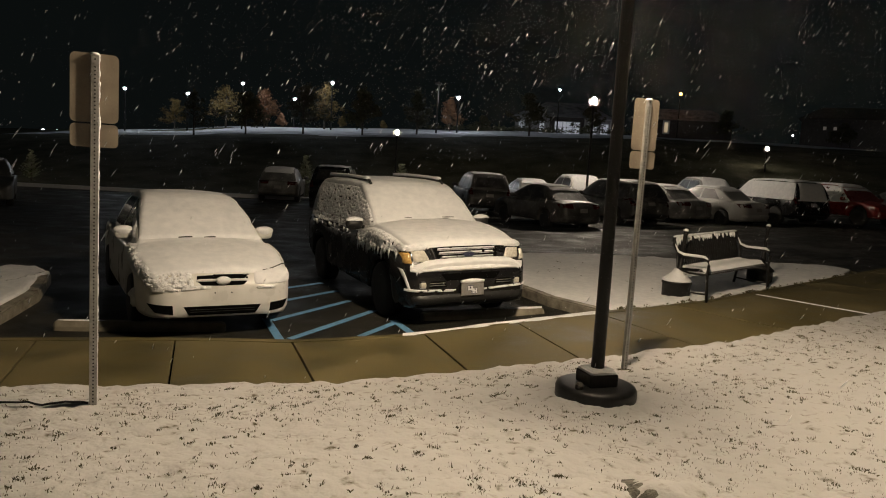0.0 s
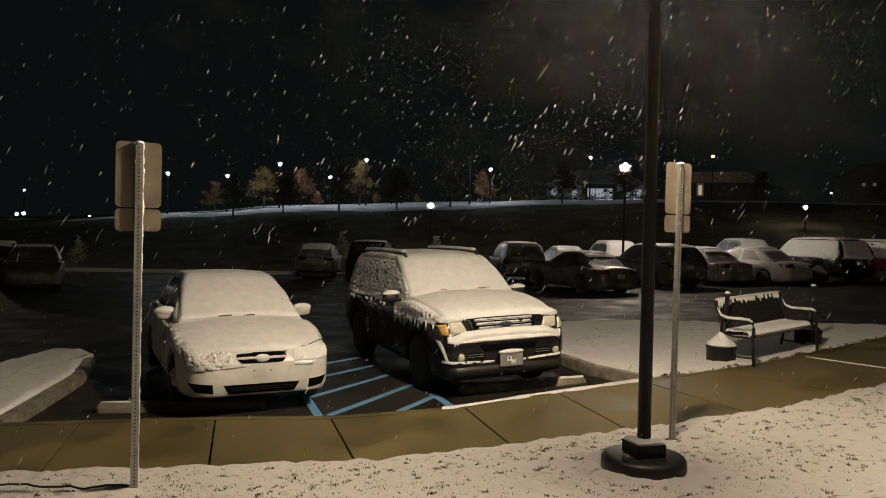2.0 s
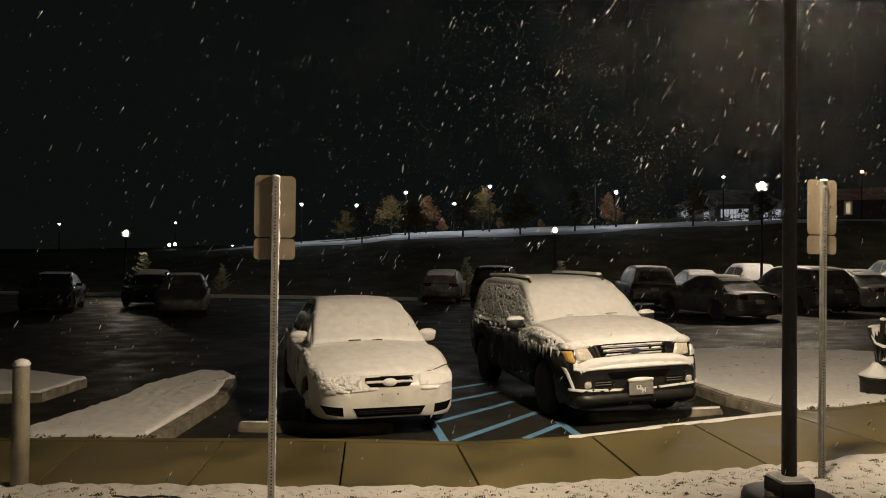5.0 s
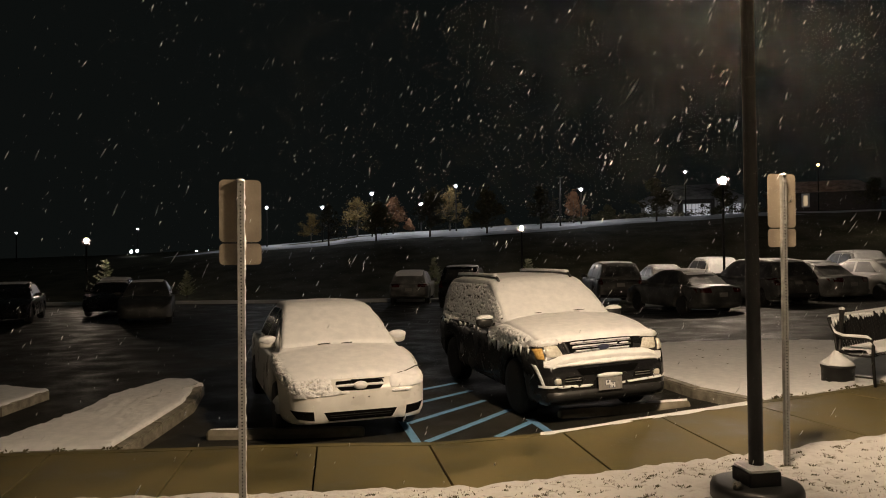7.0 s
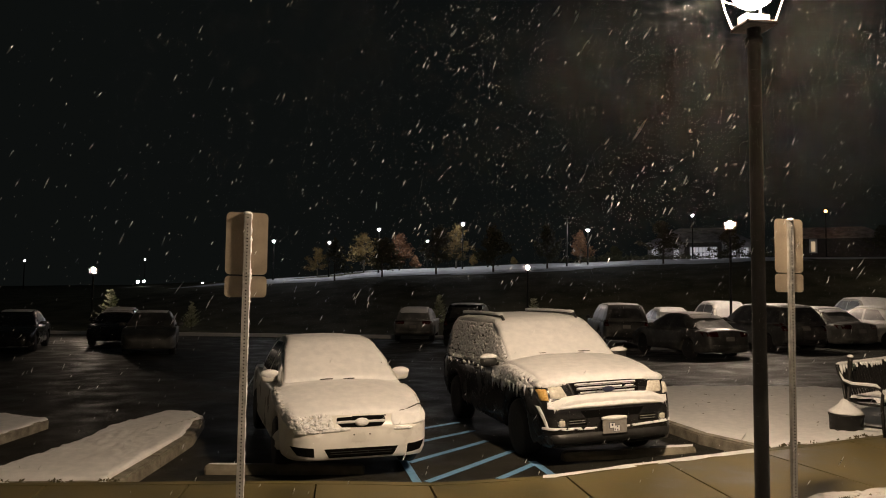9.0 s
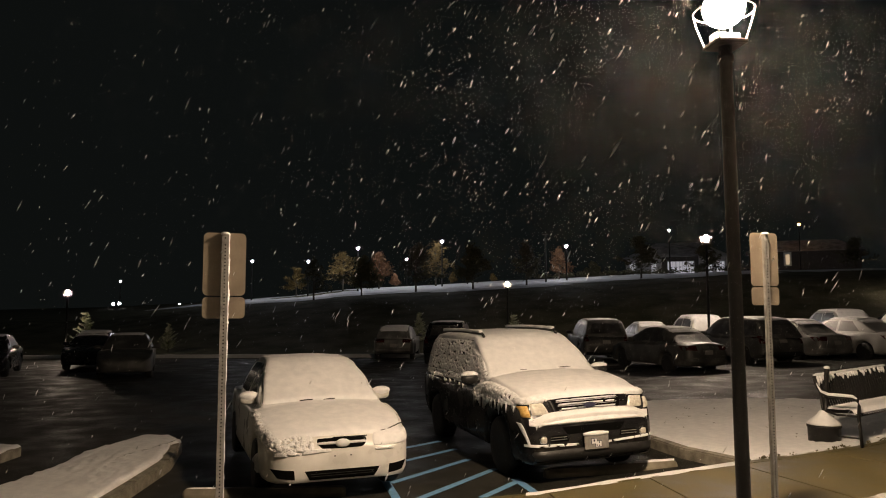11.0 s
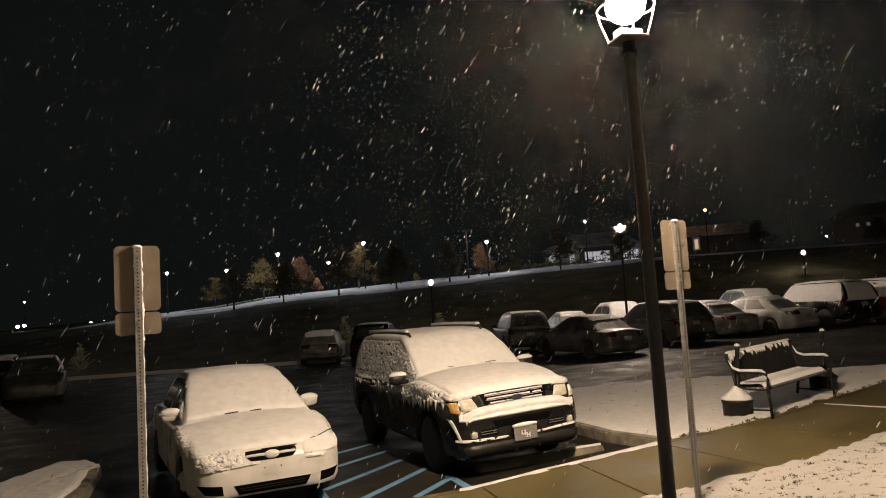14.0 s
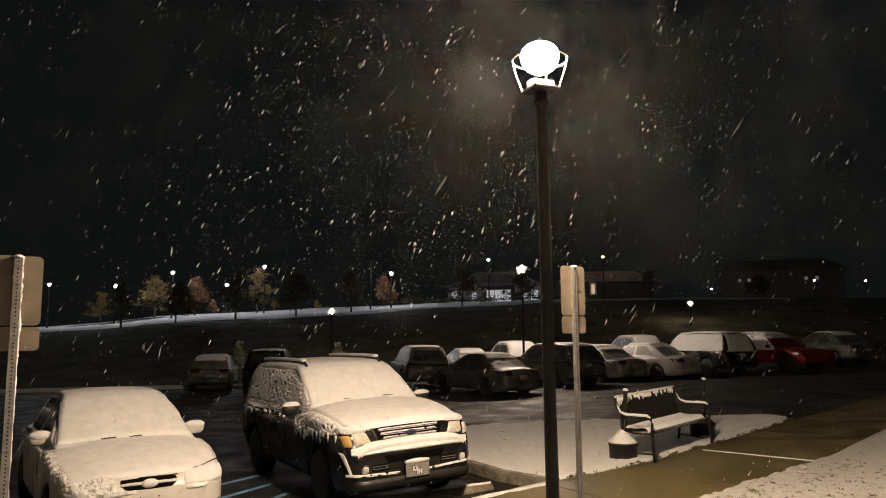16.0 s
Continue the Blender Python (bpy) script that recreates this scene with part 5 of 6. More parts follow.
# ---- parked cars further off ----
SMALL = {**SALOON}
HATCH = {**WAGON, "length": 4.55, "belt": 1.0, "roof": 1.62, "tyre": 0.34, "arch": 0.39, "axles": (0.9, 3.6),
         "width": [(min(y, 4.55), w) for y, w in [(0, 0.62), (0.06, 0.76), (0.2, 0.84), (0.5, 0.88), (0.9, 0.895), (3.8, 0.895), (4.35, 0.86), (4.5, 0.80), (4.55, 0.72)]],
         "top": [(0, 0.6), (0.04, 0.72), (0.12, 0.86), (0.3, 0.93), (0.8, 0.99), (1.3, 1.03), (4.3, 1.02), (4.5, 0.9), (4.55, 0.75)],
         "bottom": [(0, 0.36), (0.1, 0.26), (0.3, 0.25), (4.1, 0.27), (4.55, 0.42)],
         "cabin": [(1.15, 0.98), (1.3, 1.06), (1.7, 1.36), (2.0, 1.55), (2.25, 1.61), (3.3, 1.63), (4.0, 1.58), (4.3, 1.35), (4.5, 1.0)],
         "cabin_width": [(1.15, 0.70), (1.4, 0.80), (1.8, 0.83), (4.0, 0.83), (4.5, 0.76)]}

LOW_HATCH = {**HATCH, "roof": 1.50, "cabin": [(y, z - 0.22 * (z - 0.98)) for y, z in HATCH["cabin"]]}


def far_car(x, y, deg, spec, pm, label, snow=1.0, glassy=False, buried=False):
    """Parked with its tail at (x, y)."""
    L = spec["length"]
    a = radians(deg)
    fx, fy = x + math.sin(a) * L, y - math.cos(a) * L
    t = thing("car", pose(fx, fy, lot(fx, fy) - 0.01, 0, 0, deg), label, "car", "parked cars")
    sh = Shell(spec)
    tall = spec["roof"] > 1.5
    wx = spec["width"][5][1] - 0.12
    for px in (-wx, wx):
        for py in spec["axles"]:
            wheel(t, px, py, spec["tyre"], 0.21, 1 if px > 0 else -1, 6)
    c = spec["cabin"]
    b, r = spec["belt"], spec["roof"]
    for s in (-1, 1):
        y0, y1 = (1.75, 4.2) if tall else (1.6, 3.3)
        ym = (y0 + y1) / 2
        part("side_window", sh.lay([(s, y0, b + 0.04), (s, ym - 0.04, b + 0.04), (s, ym - 0.04, r - 0.1), (s, y0 + 0.4, r - 0.12)], (-s, 0, 0), (8, 6), 0.006), P_GLAZE, t)
        part("side_window", sh.lay([(s, ym + 0.04, b + 0.04), (s, y1, b + 0.04), (s, y1 - (0.1 if tall else 0.35), r - 0.12), (s, ym + 0.04, r - 0.1)], (-s, 0, 0), (8, 6), 0.006), P_GLAZE, t)
        mirror(t, s * (wx + 0.2), 1.58, b + 0.05, pm, s, False)
        zt = b - 0.02 if not tall else b
        if tall:
            part("tail_light", sh.lay([(s * 0.66, L, b - 0.22), (s * 0.82, L, b - 0.22), (s * 0.84, L, b + 0.02), (s * 0.70, L, b + 0.02)], (0, -1, 0), (5, 6), 0.006), M_TAIL, t)
        else:
            part("tail_light", sh.lay([(s * 0.40, L, b - 0.20), (s * 0.78, L, b - 0.20), (s * 0.80, L, b - 0.08), (s * 0.40, L, b - 0.06)], (0, -1, 0), (6, 5), 0.006), M_TAIL, t)
    if tall and buried:
        part("rear_snow", sh.lay([(-0.7, L, b - 0.1), (0.7, L, b - 0.1), (0.58, L, r - 0.03), (-0.58, L, r - 0.03)], (0, -1, 0), (14, 12), 0.003, 0.04, 0.01, 5, None, 0.15), M_SNOW, t, "snow over the rear window", True)
    elif tall:
        part("rear_window", sh.lay([(-0.60, L, b + 0.08), (0.60, L, b + 0.08), (0.50, L, r - 0.12), (-0.50, L, r - 0.12)], (0, -1, 0), (10, 8), 0.006), P_GLAZE, t)
    zp = 0.62 if not tall else 0.80
    part("plate", sh.lay([(-0.15, L, zp), (0.15, L, zp), (0.15, L, zp + 0.13), (-0.15, L, zp + 0.13)], (0, -1, 0), (4, 3), 0.012), M_WHITEPLATE, t)
    part("bumper", sh.lay([(-0.78, L, 0.34), (0.78, L, 0.34), (0.80, L, 0.52), (-0.80, L, 0.52)], (0, -1, 0), (16, 4), 0.01, 0.03), M_PLASTIC if tall else pm, t, "", True)
    if snow:
        wr = 0.56 if not tall else 0.64
        c0 = c[3][0] - 0.05
        c1 = 3.15 if not tall else L - 0.42
        part("roof_snow", sh.lay([(-wr, c0, 2), (wr, c0, 2), (wr, c1, 2), (-wr, c1, 2)], (0, 0, -1), (16, 24), 0.002, 0.05 * snow, 0.008, 4, None, 0.12, 0.08), M_SNOW, t, "snow on the roof", True)
        part("hood_snow", sh.lay([(-0.72, 0.2, 2), (0.72, 0.2, 2), (0.74, 1.15, 2), (-0.74, 1.15, 2)], (0, 0, -1), (16, 14), 0.002, 0.04 * snow, 0.008, 4, None, 0.12, 0.08), M_SNOW, t, "snow on the hood", True)
        if not glassy:
            part("screen_snow", sh.lay([(-0.66, c[1][0], 2), (0.66, c[1][0], 2), (0.6, c0, 2), (-0.6, c0, 2)], (0, 0, -1), (14, 10), 0.002, 0.03 * snow, 0.006, 4, None, 0.12), M_SNOW, t, "snow on the windscreen", True)
            if not tall:
                part("rear_snow", sh.lay([(-0.58, 3.12, 2), (0.58, 3.12, 2), (0.66, 4.36, 2), (-0.66, 4.36, 2)], (0, 0, -1), (16, 20), 0.002, 0.04 * snow, 0.01, 4, None, 0.12), M_SNOW, t, "snow on rear window and boot", True)
    part("body", sh.body, pm, t, "", True)
    part("cabin", sh.cabin, pm, t, "", True)
    return t


far_car(1.25, 28.4, 188, WAGON, P_DARK, "dark off-road car with dusted roof, seen from behind", 0.4, True)
far_car(4.1, 23.6, 208, SALOON, P_DARK, "dark saloon with thin snow on roof and boot", 0.3, False)
far_car(6.8, 25.6, 205, HATCH, P_DARK, "dark hatchback seen from behind, thin snow on its roof", 0.4, True)
far_car(8.9, 27.0, 208, SALOON, P_GREY, "grey saloon with snow on roof and rear window", 0.8)
far_car(11.0, 26.8, 214, SALOON, P_SILVER, "silver saloon with snow-dusted roof and boot", 0.7)
white_top = far_car(13.15, 27.2, 201, WAGON, P_BLACK, "black off-road car with a thick snow roof", 1.0, False, True)
white_top_shell = Shell(WAGON)
part("flank_snow", white_top_shell.lay([(1.1, 1.5, 1.0), (1.1, 4.65, 1.0), (1.1, 4.5, 1.68), (1.1, 2.1, 1.68)], (-1, 0, 0), (60, 16), 0.003, 0.025, 0.010, 5, None, 0.12), M_SNOW, white_top, "snow plastered over the side windows", True)
white_top_shell.body.free()
white_top_shell.cabin.free()
far_car(5.75, 32.6, 188, HATCH, P_WHITE, "white hatchback buried in snow by the lantern", 1.2, False, True)
far_car(3.5, 30.6, 190, SALOON, P_SILVER, "pale saloon with a snowy roof behind the row", 1.0)
far_car(11.6, 33.0, 184, HATCH, P_SILVER, "pale hatchback with a snowy roof behind the row", 1.0, False, True)
far_car(19.6, 29.4, 190, SALOON, P_DARK, "dark saloon beyond the red pickup", 0.6)
far_car(-7.75, 31.2, 188, LOW_HATCH, P_GREY, "grey hatchback with a snowy tail", 0.8, False, True)
far_car(-4.9, 28.0, 184, WAGON, P_BLACK, "black off-road car beside the grey hatchback", 0.3, True)
# black body colour stands in for the unlit flank; only the roof shows
far_car(-20.3, 29.2, 25, SALOON, P_BLACK, "snowy-roofed saloon under the lantern, its flank's shade painted black", 1.2)
far_car(-16.5, 25.4, 30, SALOON, P_DARK, "dark saloon facing the pavement in the shade", 0.15, True)
far_car(-22.1, 25.3, 32, SALOON, P_BLACK, "dark saloon with dusted hood at the dark end of the row", 0.15, True)

# the red pickup at the end of the row
def red_pickup(x, y, deg):
    spec = {**WAGON, "length": 5.2, "axles": (0.95, 4.1), "cabin": [(1.3, 0.90), (1.4, 0.98), (1.75, 1.26), (2.05, 1.43), (2.3, 1.48), (3.6, 1.50), (3.9, 1.46), (4.1, 1.2), (4.15, 0.94)],
            "belt": 0.94, "roof": 1.46, "cabin_width": [(1.3, 0.76), (1.8, 0.84), (4.15, 0.84)],
            "width": [(0, 0.66), (0.06, 0.80), (0.25, 0.88), (0.9, 0.915), (5.1, 0.915), (5.2, 0.88)],
            "top": [(0, 0.62), (0.11, 0.68), (0.13, 0.80), (0.25, 0.87), (1.4, 0.96), (5.15, 0.95), (5.2, 0.9)],
            "bottom": [(0, 0.45), (0.1, 0.35), (4.8, 0.38), (5.2, 0.5)]}
    t = far_car(x, y, deg, spec, P_RED, "red pickup truck with snow on cab and bed", 1.0)
    sh = Shell(spec)
    part("bed_snow", sh.lay([(-0.78, 4.2, 2), (0.78, 4.2, 2), (0.78, 5.1, 2), (-0.78, 5.1, 2)], (0, 0, -1), (14, 14), 0.002, 0.06, 0.01, 4, None, 0.1), M_SNOW, t, "snow in the bed", True)
    for sg in (-1, 1):
        part("flank_snow", sh.lay([(sg * 1.1, 1.3, 0.84), (sg * 1.1, 5.0, 0.84), (sg * 1.1, 4.1, 1.46), (sg * 1.1, 2.0, 1.46)], (-sg, 0, 0), (70, 24), 0.003, 0.02, 0.012, 7, -0.55, 0.1), M_CLUMP, t, "wet snow stuck to the cab's side", True)
    sh.body.free()
    sh.cabin.free()


red_pickup(13.95, 31.2, 20)


# ---- bank, trees, lights and house beyond ----
def polar(az, d):
    return d * math.sin(radians(az)), d * math.cos(radians(az))


def tree(az, d, top, leaf, label, seed, spread=0.3, name="tree", base=0.28, n=700, size=0.22):
    rr = random.Random(seed)
    x, y = polar(az, d)
    h = 2.06 + top * d - land(x, y)
    cone = rr.uniform(0.98, 1.15)
    t = thing(name, pose(x, y, land(x, y) - 0.05, 0, 0, rr.uniform(0, 360)), label, "tree", "trees above the bank")
    bm = bmesh.new()
    pts = [(0.03 * h * noise.noise((k, seed, 0)), 0.03 * h * noise.noise((k, seed, 5)), h * k / 6 * 0.92) for k in range(7)]
    tube(bm, pts, [0.024 * h * (1 - k / 7.5) for k in range(7)], 7)
    tips = []
    for k in range(30):
        f = base + (0.95 - base) * (k + rr.random()) / 30
        a = rr.uniform(0, 2 * math.pi)
        ln = h * spread * (cone - f) * rr.uniform(0.45, 1.35)
        p0 = Vector((0, 0, h * f))
        p1 = p0 + Vector((math.cos(a) * ln, math.sin(a) * ln, ln * rr.uniform(0.1, 0.5)))
        tube(bm, [p0, p0.lerp(p1, 0.5) + Vector((0, 0, 0.03 * h)), p1], [0.008 * h, 0.005 * h, 0.002 * h], 5)
        tips += [p0.lerp(p1, q) for q in (0.45, 0.7, 0.9, 1.0)]
    part("trunk", bm, M_BARK, t, "", True)
    bm = bmesh.new()
    for k in range(n):
        c = rr.choice(tips) + Vector((rr.gauss(0, 1), rr.gauss(0, 1), rr.gauss(0, 1))) * h * rr.uniform(0.02, 0.06)
        u = Vector((rr.gauss(0, 1), rr.gauss(0, 1), rr.gauss(0, 1))).normalized()
        w = u.orthogonal().normalized()
        s = size * rr.uniform(0.5, 1.3)
        vs = [bm.verts.new(c + u * s), bm.verts.new(c + w * s * 0.6), bm.verts.new(c - u * s), bm.verts.new(c - w * s * 0.6)]
        bm.faces.new(vs)
    part("crown", bm, leaf, t, "uneven crown of small leaves")
    return t


def fir(az, d, h, label, seed):
    rr = random.Random(seed)
    x, y = polar(az, d)
    t = thing("fir", pose(x, y, land(x, y) - 0.02), label, "young fir", "young firs at the foot of the bank")
    part("trunk", cyl(bmesh.new(), (0, 0, -0.1), (0, 0, h * 0.95), 0.03 * h, 0.006 * h, 7), M_BARK, t)
    bm = bmesh.new()
    for k in range(11):
        z = h * (0.1 + 0.85 * k / 10)
        r = h * 0.34 * (1 - k / 11) + 0.04 * h
        m = max(4, int(9 - 0.5 * k))
        for i in range(m):
            a = 2 * math.pi * (i + rr.random() * 0.6) / m
            ln = r * rr.uniform(0.55, 1.25)
            zb = z + h * rr.uniform(-0.05, 0.05)
            rise = rr.uniform(0.3, 0.75)
            for q in range(5):
                f = (q + 0.6) / 5
                c = Vector((math.cos(a) * ln * f, math.sin(a) * ln * f, zb + ln * rise * f))
                for e in (-1, 1):
                    s = 0.085 * h * (1.1 - 0.5 * f)
                    d1 = Vector((math.cos(a + e * 0.8), math.sin(a + e * 0.8), 0.25)) * s
                    side = Vector((-d1.y, d1.x, 0)).normalized() * s * 0.28
                    bm.faces.new([bm.verts.new(c - side), bm.verts.new(c + side), bm.verts.new(c + d1 + Vector((0, 0, rr.uniform(-0.02, 0.03))))])
                    up = Vector((rr.gauss(0, 0.5), rr.gauss(0, 0.5), 1)).normalized() * s * 0.7
                    bm.faces.new([bm.verts.new(c - d1 * 0.3), bm.verts.new(c + d1 * 0.8), bm.verts.new(c + d1 * 0.3 + up)])
    part("needles", bm, M_PINE, t, "snow-dusted needles")
    return t


M_LED = glow("far_led_light", (0.86, 0.93, 1.0), 1100.0)
M_SODIUM = glow("sodium_light", (1.0, 0.42, 0.12), 14.0)
M_FAINT = glow("distant_light", (0.9, 0.95, 1.0), 14.0)


def far_light(az, slope, d, m, label, r=0.15, pole=True):
    x, y = polar(az, d)
    z = 2.06 + slope * d
    g = land(x, y)
    t = thing("street_lamp", pose(x, y, g), label, "street lamp", "distant street lamps")
    h = z - g
    if pole:
        part("pole", turned(bmesh.new(), [(0.09, -0.1), (0.06, h - 0.2), (0.05, h + 0.3)], 8), M_BLACK, t, "", True)
        part("head", box(bmesh.new(), -0.35, 0.25, -0.16, 0.16, h + r, h + r + 0.14, 0.03), M_BLACK, t)
    bm = bmesh.new()
    bmesh.ops.create_icosphere(bm, subdivisions=2, radius=r, matrix=pose(0, 0, h))
    part("lamp", bm, m, t, "", True)
    return t


for az, sl, d in ((-24.8, 0.0656, 84), (-20.59, 0.0658, 78), (-16.75, 0.0847, 76), (-12.91, 0.070, 82), (-10.15, 0.0944, 74), (-0.43, 0.0863, 72)):
    far_light(az, sl, d, M_LED, "tall lamp with a cold white light above the bank", 0.11)
far_light(-2.03, 0.1024, 70, M_FAINT, "tall dark pole with a faint light", 0.05)
far_light(7.26, 0.1043, 82, M_LED, "tall pole lamp with a white light by the house", 0.085)
far_light(16.11, 0.105, 110, M_SODIUM, "tall street lamp with an orange light", 0.2)
for az, sl in ((23.91, 0.058), (27.5, 0.057), (30.7, 0.065), (33.82, 0.062), (-41.6, 0.0316), (-33.97, 0.037)):
    far_light(az, sl, 120, M_FAINT, "small lamp far off in the dark", 0.14)
for az, sl in ((-29.92, 0.0076), (-29.08, 0.0078), (-34.0, 0.0093), (-34.4, 0.0085)):
    far_light(az, sl, 115, M_FAINT, "low distant light beyond the car park", 0.22, False)

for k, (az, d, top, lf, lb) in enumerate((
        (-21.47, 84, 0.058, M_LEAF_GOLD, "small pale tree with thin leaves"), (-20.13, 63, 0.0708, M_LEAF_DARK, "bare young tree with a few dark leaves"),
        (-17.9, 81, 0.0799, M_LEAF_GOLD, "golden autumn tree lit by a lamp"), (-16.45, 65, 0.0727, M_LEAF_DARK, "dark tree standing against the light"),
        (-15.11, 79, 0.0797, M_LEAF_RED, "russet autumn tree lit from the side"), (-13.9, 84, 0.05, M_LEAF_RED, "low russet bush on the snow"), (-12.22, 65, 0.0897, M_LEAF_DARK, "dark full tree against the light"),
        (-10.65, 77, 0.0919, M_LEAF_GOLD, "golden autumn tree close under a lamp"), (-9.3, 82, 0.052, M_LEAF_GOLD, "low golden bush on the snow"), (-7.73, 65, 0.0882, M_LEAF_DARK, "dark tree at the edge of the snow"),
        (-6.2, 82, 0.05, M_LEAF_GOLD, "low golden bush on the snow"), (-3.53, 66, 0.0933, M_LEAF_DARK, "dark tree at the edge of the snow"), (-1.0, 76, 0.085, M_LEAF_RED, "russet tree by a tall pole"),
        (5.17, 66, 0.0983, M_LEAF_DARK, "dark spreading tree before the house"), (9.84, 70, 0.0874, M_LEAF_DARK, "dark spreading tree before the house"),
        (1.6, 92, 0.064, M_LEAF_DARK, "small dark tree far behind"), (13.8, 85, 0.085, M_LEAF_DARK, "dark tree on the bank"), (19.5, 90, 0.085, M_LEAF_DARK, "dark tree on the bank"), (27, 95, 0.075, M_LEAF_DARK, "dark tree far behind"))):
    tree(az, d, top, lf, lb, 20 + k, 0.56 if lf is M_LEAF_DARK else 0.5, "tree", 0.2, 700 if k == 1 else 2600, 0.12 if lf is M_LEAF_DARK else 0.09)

for az, d, h, lb in ((-36.1, 43, 2.35, "young snow-dusted fir lit by a lantern"), (-30.6, 45, 1.6, "young fir in the dark"), (-42.3, 42, 1.4, "young fir in the dark"), (-11.93, 42.0, 1.7, "young snow-dusted fir by the kerb"), (-4.55, 42, 1.5, "young snow-dusted fir behind the parked cars")):
    fir(az, d, h, lb, int(az * 7) + 400)


# row of low shrubs along the top of the bank
bm = bmesh.new()
rr = random.Random(4)
for k in range(70):
    az = rr.uniform(-3.0, 13.0)
    x, y = polar(az, 84 + rr.uniform(-1, 1))
    z = land(x, y) + 0.1
    for q in range(28):
        c = Vector((x, y, z + 0.15)) + Vector((rr.gauss(0, 0.35), rr.gauss(0, 0.3), abs(rr.gauss(0, 0.22))))
        u = Vector((rr.gauss(0, 1), rr.gauss(0, 1), rr.gauss(0, 1))).normalized() * 0.14
        w = u.orthogonal().normalized() * 0.09
        bm.faces.new([bm.verts.new(c + u), bm.verts.new(c + w), bm.verts.new(c - u), bm.verts.new(c - w)])
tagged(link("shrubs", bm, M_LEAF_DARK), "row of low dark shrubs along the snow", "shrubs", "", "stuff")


# ---- house with lit windows ----
M_WALL = vary(mat("pale_siding", (0.42, 0.41, 0.42), 0.7), [(0.34, 0.33, 0.34), (0.46, 0.45, 0.46)], 2, 6, 0.2, 12, 0.02)
M_BRICKY = vary(mat("brown_wall", (0.22, 0.13, 0.10), 0.8), [(0.05, 0.045, 0.042), (0.085, 0.072, 0.065)], 3, 6, 0.3, 20, 0.02)
M_ROOF = vary(mat("snowy_shingles", (0.3, 0.3, 0.32), 0.8), [(0.16, 0.16, 0.17), (0.45, 0.45, 0.48)], 1.2, 8, 0.4, 15, 0.03)
M_LIT = glow("lit_window", (0.84, 0.88, 1.0), 0.3)
M_TRIM = mat("white_trim", (0.7, 0.7, 0.7), 0.5)
hx, hy = polar(8.0, 108)
hz = land(hx, hy)
house = thing("house", pose(hx, hy, hz, 0, 0, -10), "single-storey pale house with lit front windows and a snowy hip roof", "house")
part("wall", box(bmesh.new(), -7.5, 6.5, 0, 9, -0.5, 2.9), M_WALL, house, "pale front wall")
part("wall", box(bmesh.new(), -2.4, 2.4, -1.6, 0.5, -0.5, 3.0), M_BRICKY, house, "brown projecting entrance bay")


def hip(x0, x1, y0, y1, z, h, inset):
    bm = bmesh.new()
    b = [bm.verts.new(p) for p in ((x0, y0, z), (x1, y0, z), (x1, y1, z), (x0, y1, z))]
    ym = (y0 + y1) / 2
    r = [bm.verts.new((x0 + inset, ym, z + h)), bm.verts.new((x1 - inset, ym, z + h))]
    for f in ((b[0], b[1], r[1], r[0]), (b[1], b[2], r[1]), (b[2], b[3], r[0], r[1]), (b[3], b[0], r[0]), (b[3], b[2], b[1], b[0])):
        bm.faces.new(f)
    return bm


part("roof", hip(-8.1, 7.1, -0.6, 9.6, 2.9, 2.6, 4.6), M_ROOF, house, "snow-dusted hip roof")
part("roof", hip(-3.0, 3.0, -2.3, 5, 3.0, 1.9, 2.6), M_ROOF, house, "small hip over the entrance")
for x0, x1, yy in ((-1.6, -0.6, -1.6), (-0.45, 0.75, -1.6), (0.9, 1.8, -1.6), (-3.9, -3.3, 0), (3.4, 4.2, 0), (4.8, 5.8, 0), (-6.9, -6.2, 0)):
    w = part("window", box(bmesh.new(), x0 - 0.1, x1 + 0.1, yy - 0.06, yy - 0.002, 0.2, 2.4), M_TRIM, house, "white window frame")
    part("pane", box(bmesh.new(), x0, x1, yy - 0.075, yy - 0.062, 0.3, 2.3), M_LIT, w, "pane lit from inside")
    for q in (1, 2):
        xb = x0 + (x1 - x0) * q / 3
        part("glazing_bar", box(bmesh.new(), xb - 0.035, xb + 0.035, yy - 0.1, yy - 0.077, 0.3, 2.3), M_TRIM, w)
    part("glazing_bar", box(bmesh.new(), x0, x1, yy - 0.11, yy - 0.078, 1.55, 1.63), M_TRIM, w)
for px in (2.6, 3.0, 4.5, 6.2):
    part("column", cyl(bmesh.new(), (px, -1.2, -0.4), (px, -1.2, 2.85), 0.13, 0.12, 10), M_TRIM, house)
part("porch_roof", box(bmesh.new(), 2.4, 6.9, -1.7, 0.0, 2.85, 3.05, 0.03), M_ROOF, house)

# a lit doorway of another building in the dark
dx, dy = polar(15.3, 112)
hut = thing("building", pose(dx, dy, land(dx, dy), 0, 0, -14), "dark low building with one lit doorway", "building")
part("wall", box(bmesh.new(), -5, 9, 0, 6, -1.5, 3.4), M_BRICKY, hut)
part("roof", hip(-5.5, 9.5, -0.5, 6.5, 3.4, 1.8, 3.2), M_ROOF, hut)
d = part("door", box(bmesh.new(), -0.5, 0.5, -0.1, -0.004, 1.4, 3.3), M_TRIM, hut)
part("door_pane", box(bmesh.new(), -0.25, 0.25, -0.13, -0.104, 1.6, 3.0), glow("warm_doorway", (1.0, 0.75, 0.45), 0.35), d, "pane lit warm from inside")
ax, ay = polar(28.5, 125)
hut2 = thing("building", pose(ax, ay, land(ax, ay), 0, 0, -28), "dark long building far off with a few dim lit windows", "building")
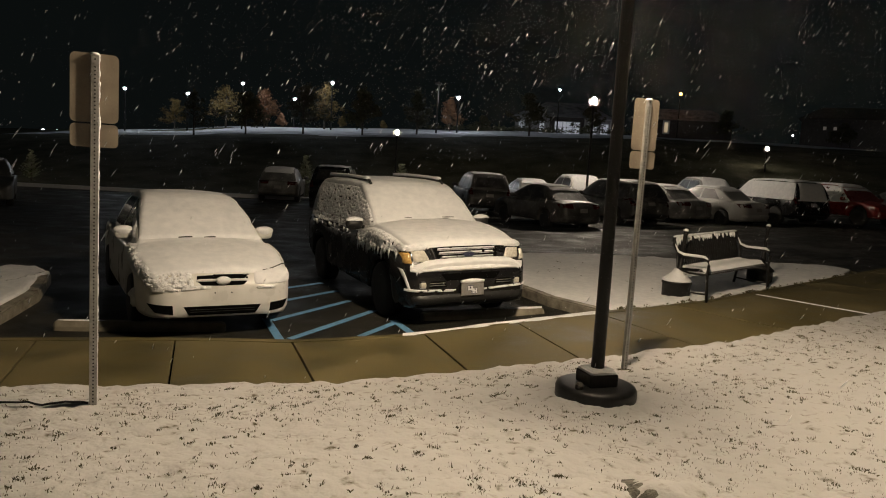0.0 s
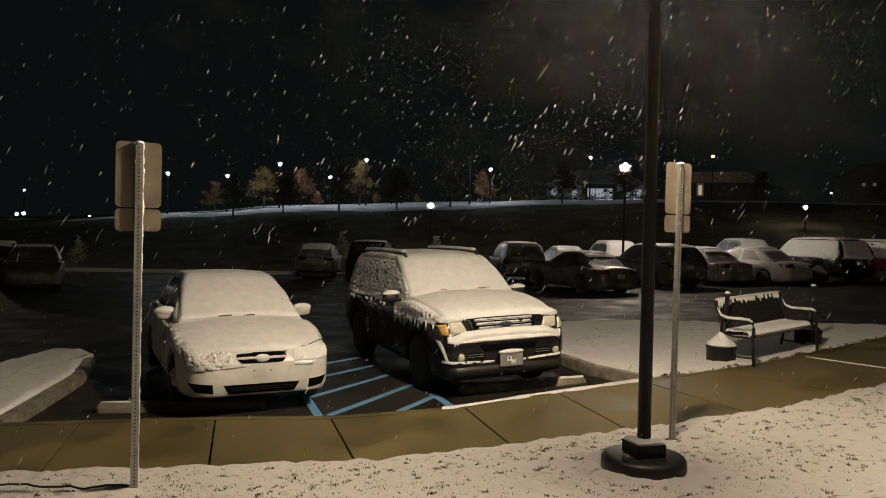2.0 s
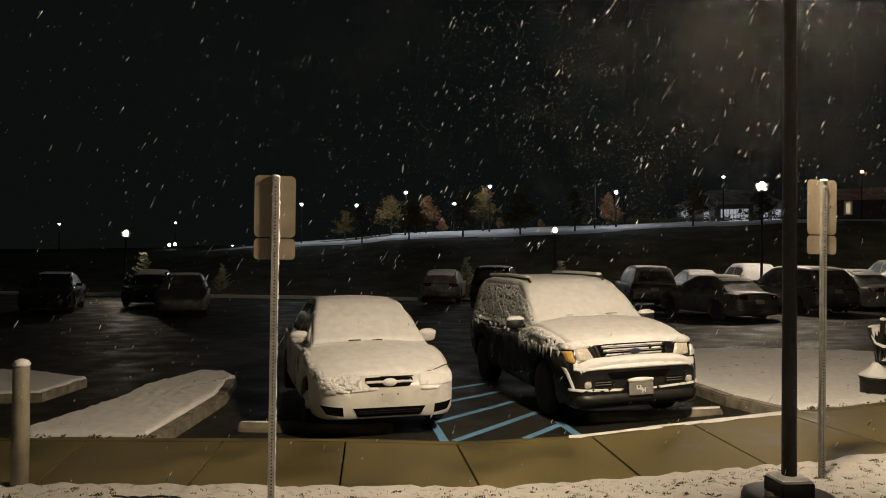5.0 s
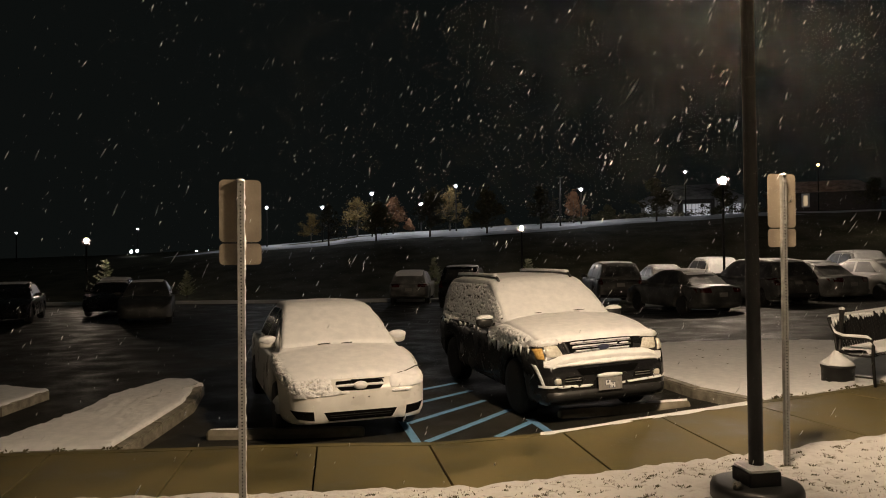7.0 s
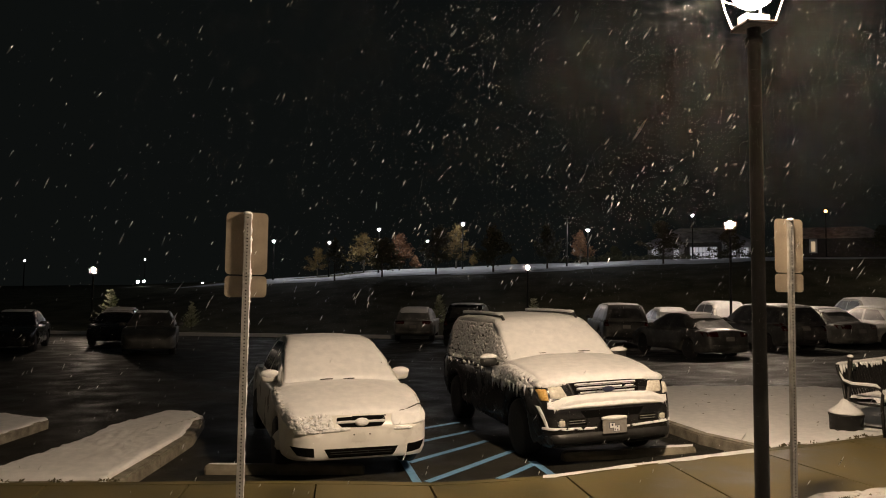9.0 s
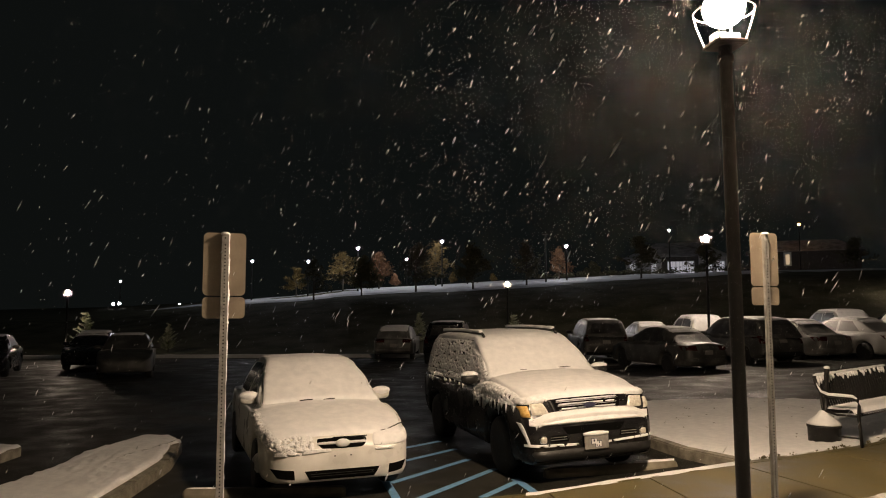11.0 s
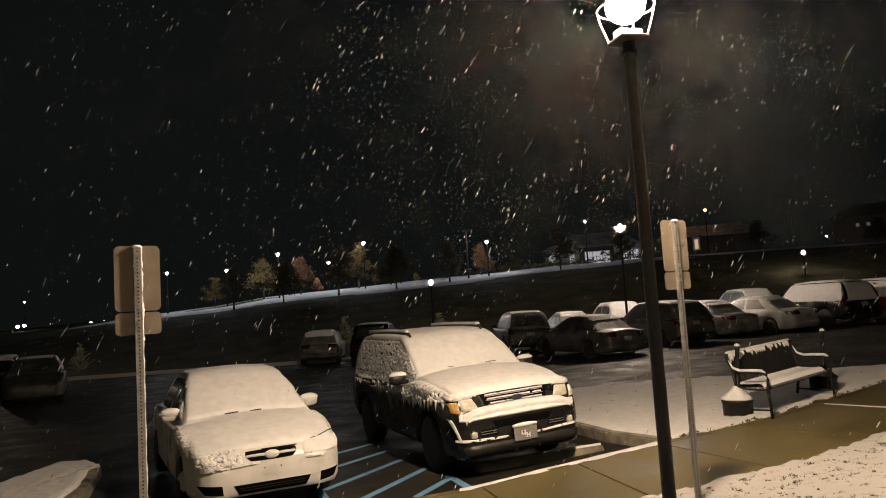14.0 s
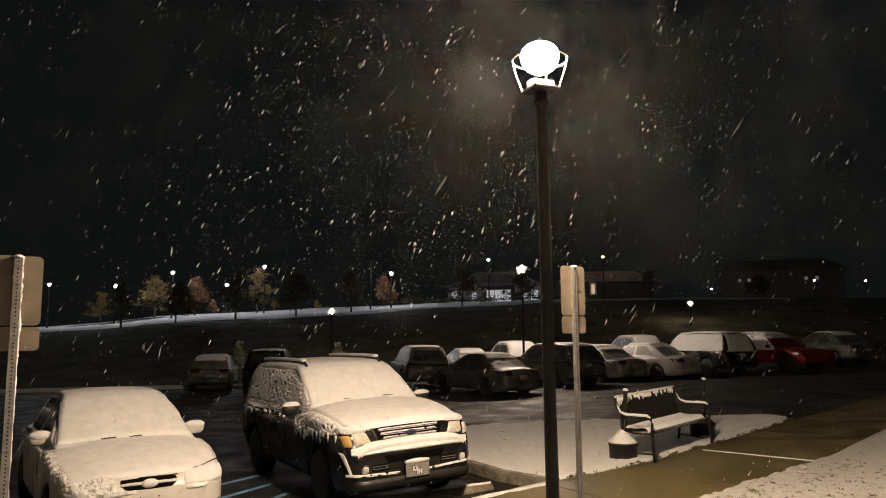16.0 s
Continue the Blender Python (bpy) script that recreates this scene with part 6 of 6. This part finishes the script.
part("wall", box(bmesh.new(), -9, 9, 0, 6, -2, 5.2), M_BRICKY, hut2)
part("roof", hip(-9.5, 9.5, -0.5, 6.5, 5.2, 2.0, 3.2), M_BRICKY, hut2)
for px in (-6, -4.6, 3.5, 5.0):
    part("window", box(bmesh.new(), px, px + 0.45, -0.05, -0.004, 3.6, 4.1), glow("dim_window", (1.0, 0.8, 0.55), 0.035), hut2, "dimly lit window")

# long kerb of wet snow at the far side of the car park
bm = bmesh.new()
prism(bm, [(-40 + i * 1.0, 33.2 + 0.12 * noise.noise((i * 0.7, 0, 0))) for i in range(36)] + [(-5 - i * 1.0, 33.45 + 0.08 * noise.noise((i * 0.5, 4, 0))) for i in range(36)], lambda x, y: lot(x, y) + 0.16, 0.3)
tagged(link("far_kerb", bm, M_SNOW), "far kerb with a line of snow", "kerb", "", "structure")

# ---- falling snow ----
bm = bmesh.new()
rr = random.Random(12)
for k in range(3300):
    dd = rr.uniform(2.2 ** 2.2, 17 ** 2.2) ** (1 / 2.2)
    az = radians(rr.uniform(-46, 40))
    x, y = dd * math.sin(az), dd * math.cos(az)
    z = rr.uniform(max(0.4, 2.06 - 0.32 * dd), 2.06 + 0.62 * dd)
    if z > 9.5:
        continue
    s = rr.uniform(0.0018, 0.0042)
    way = Vector((-0.52 + rr.gauss(0, 0.12), rr.gauss(0, 0.15), -1)).normalized()
    e = way.orthogonal().normalized()
    g = way.cross(e)
    c = Vector((x, y, z))
    ln = s * rr.uniform(3.5, 7.5)
    tip = [bm.verts.new(c + way * ln), bm.verts.new(c - way * ln)]
    ring = [bm.verts.new(c + (e * math.cos(q) + g * math.sin(q)) * s * rr.uniform(0.7, 1.2)) for q in (0, 2.1, 4.2)]
    for i in range(3):
        bm.faces.new((ring[i], ring[(i + 1) % 3], tip[0]))
        bm.faces.new((ring[(i + 1) % 3], ring[i], tip[1]))
tagged(link("snowflakes", bm, M_SNOW, None, True), "wet snowflakes in the air", "snowflakes", "", "stuff")

# thicker snowfall in the light of the near lantern
bm = bmesh.new()
rr = random.Random(31)
for k in range(1100):
    fine = k >= 900
    d = 0.9 + (3.4 if fine else 4.0) * rr.random() ** 0.5
    u = Vector((rr.gauss(0, 1), rr.gauss(0, 1), rr.gauss(0, 0.9))).normalized()
    c = Vector((1.21, 5.63, 4.1)) + u * d
    if c.z < 1.6 or c.length < 2.8:
        continue
    s = rr.uniform(0.0010, 0.0018) if fine else rr.uniform(0.0021, 0.0038)
    way = Vector((-0.52 + rr.gauss(0, 0.12), rr.gauss(0, 0.15), -1)).normalized()
    e = way.orthogonal().normalized()
    g = way.cross(e)
    ln = s * rr.uniform(6.0, 11.0)
    tip = [bm.verts.new(c + way * ln), bm.verts.new(c - way * ln)]
    ring = [bm.verts.new(c + (e * math.cos(q) + g * math.sin(q)) * s) for q in (0, 2.1, 4.2)]
    for i in range(3):
        bm.faces.new((ring[i], ring[(i + 1) % 3], tip[0]))
        bm.faces.new((ring[(i + 1) % 3], ring[i], tip[1]))
tagged(link("lamplit_snow", bm, M_SNOW), "thick wet snow falling round the lantern", "snowflakes", "", "stuff")

# sub-pixel flakes added round the lantern, standing in for its glare
rng = np.random.default_rng(7)
count = 850000
dirs = rng.normal(size=(count, 3))
dirs /= np.linalg.norm(dirs, axis=1)[:, None]
mid = np.array((1.20, 5.63, 4.15)) + dirs * (0.42 + 4.2 * rng.random(count) ** 0.72)[:, None]
mid = mid[(mid[:, 2] > 1.2) & (np.linalg.norm(mid - np.array((0, 0, 2.07)), axis=1) > 2.5)]
count = len(mid)
fall = np.array((-0.46, 0.0, -0.89)) + rng.normal(size=(count, 3)) * 0.12
side = rng.normal(size=(count, 3))
side /= np.linalg.norm(side, axis=1)[:, None]
corners = np.stack((mid + fall * 0.0009, mid - fall * 0.0009 + side * 0.00019, mid - fall * 0.0009 - side * 0.00019), axis=1)
me = bpy.data.meshes.new("glare_flakes")
me.vertices.add(3 * count)
me.vertices.foreach_set("co", corners.ravel())
me.loops.add(3 * count)
me.loops.foreach_set("vertex_index", np.arange(3 * count))
me.polygons.add(count)
me.polygons.foreach_set("loop_start", np.arange(0, 3 * count, 3))
me.update(calc_edges=True)
me.materials.append(M_SNOW)
tagged(new("glare_flakes", me), "tiny flakes added to imitate the lantern's glare", "snowflakes", "", "stuff")
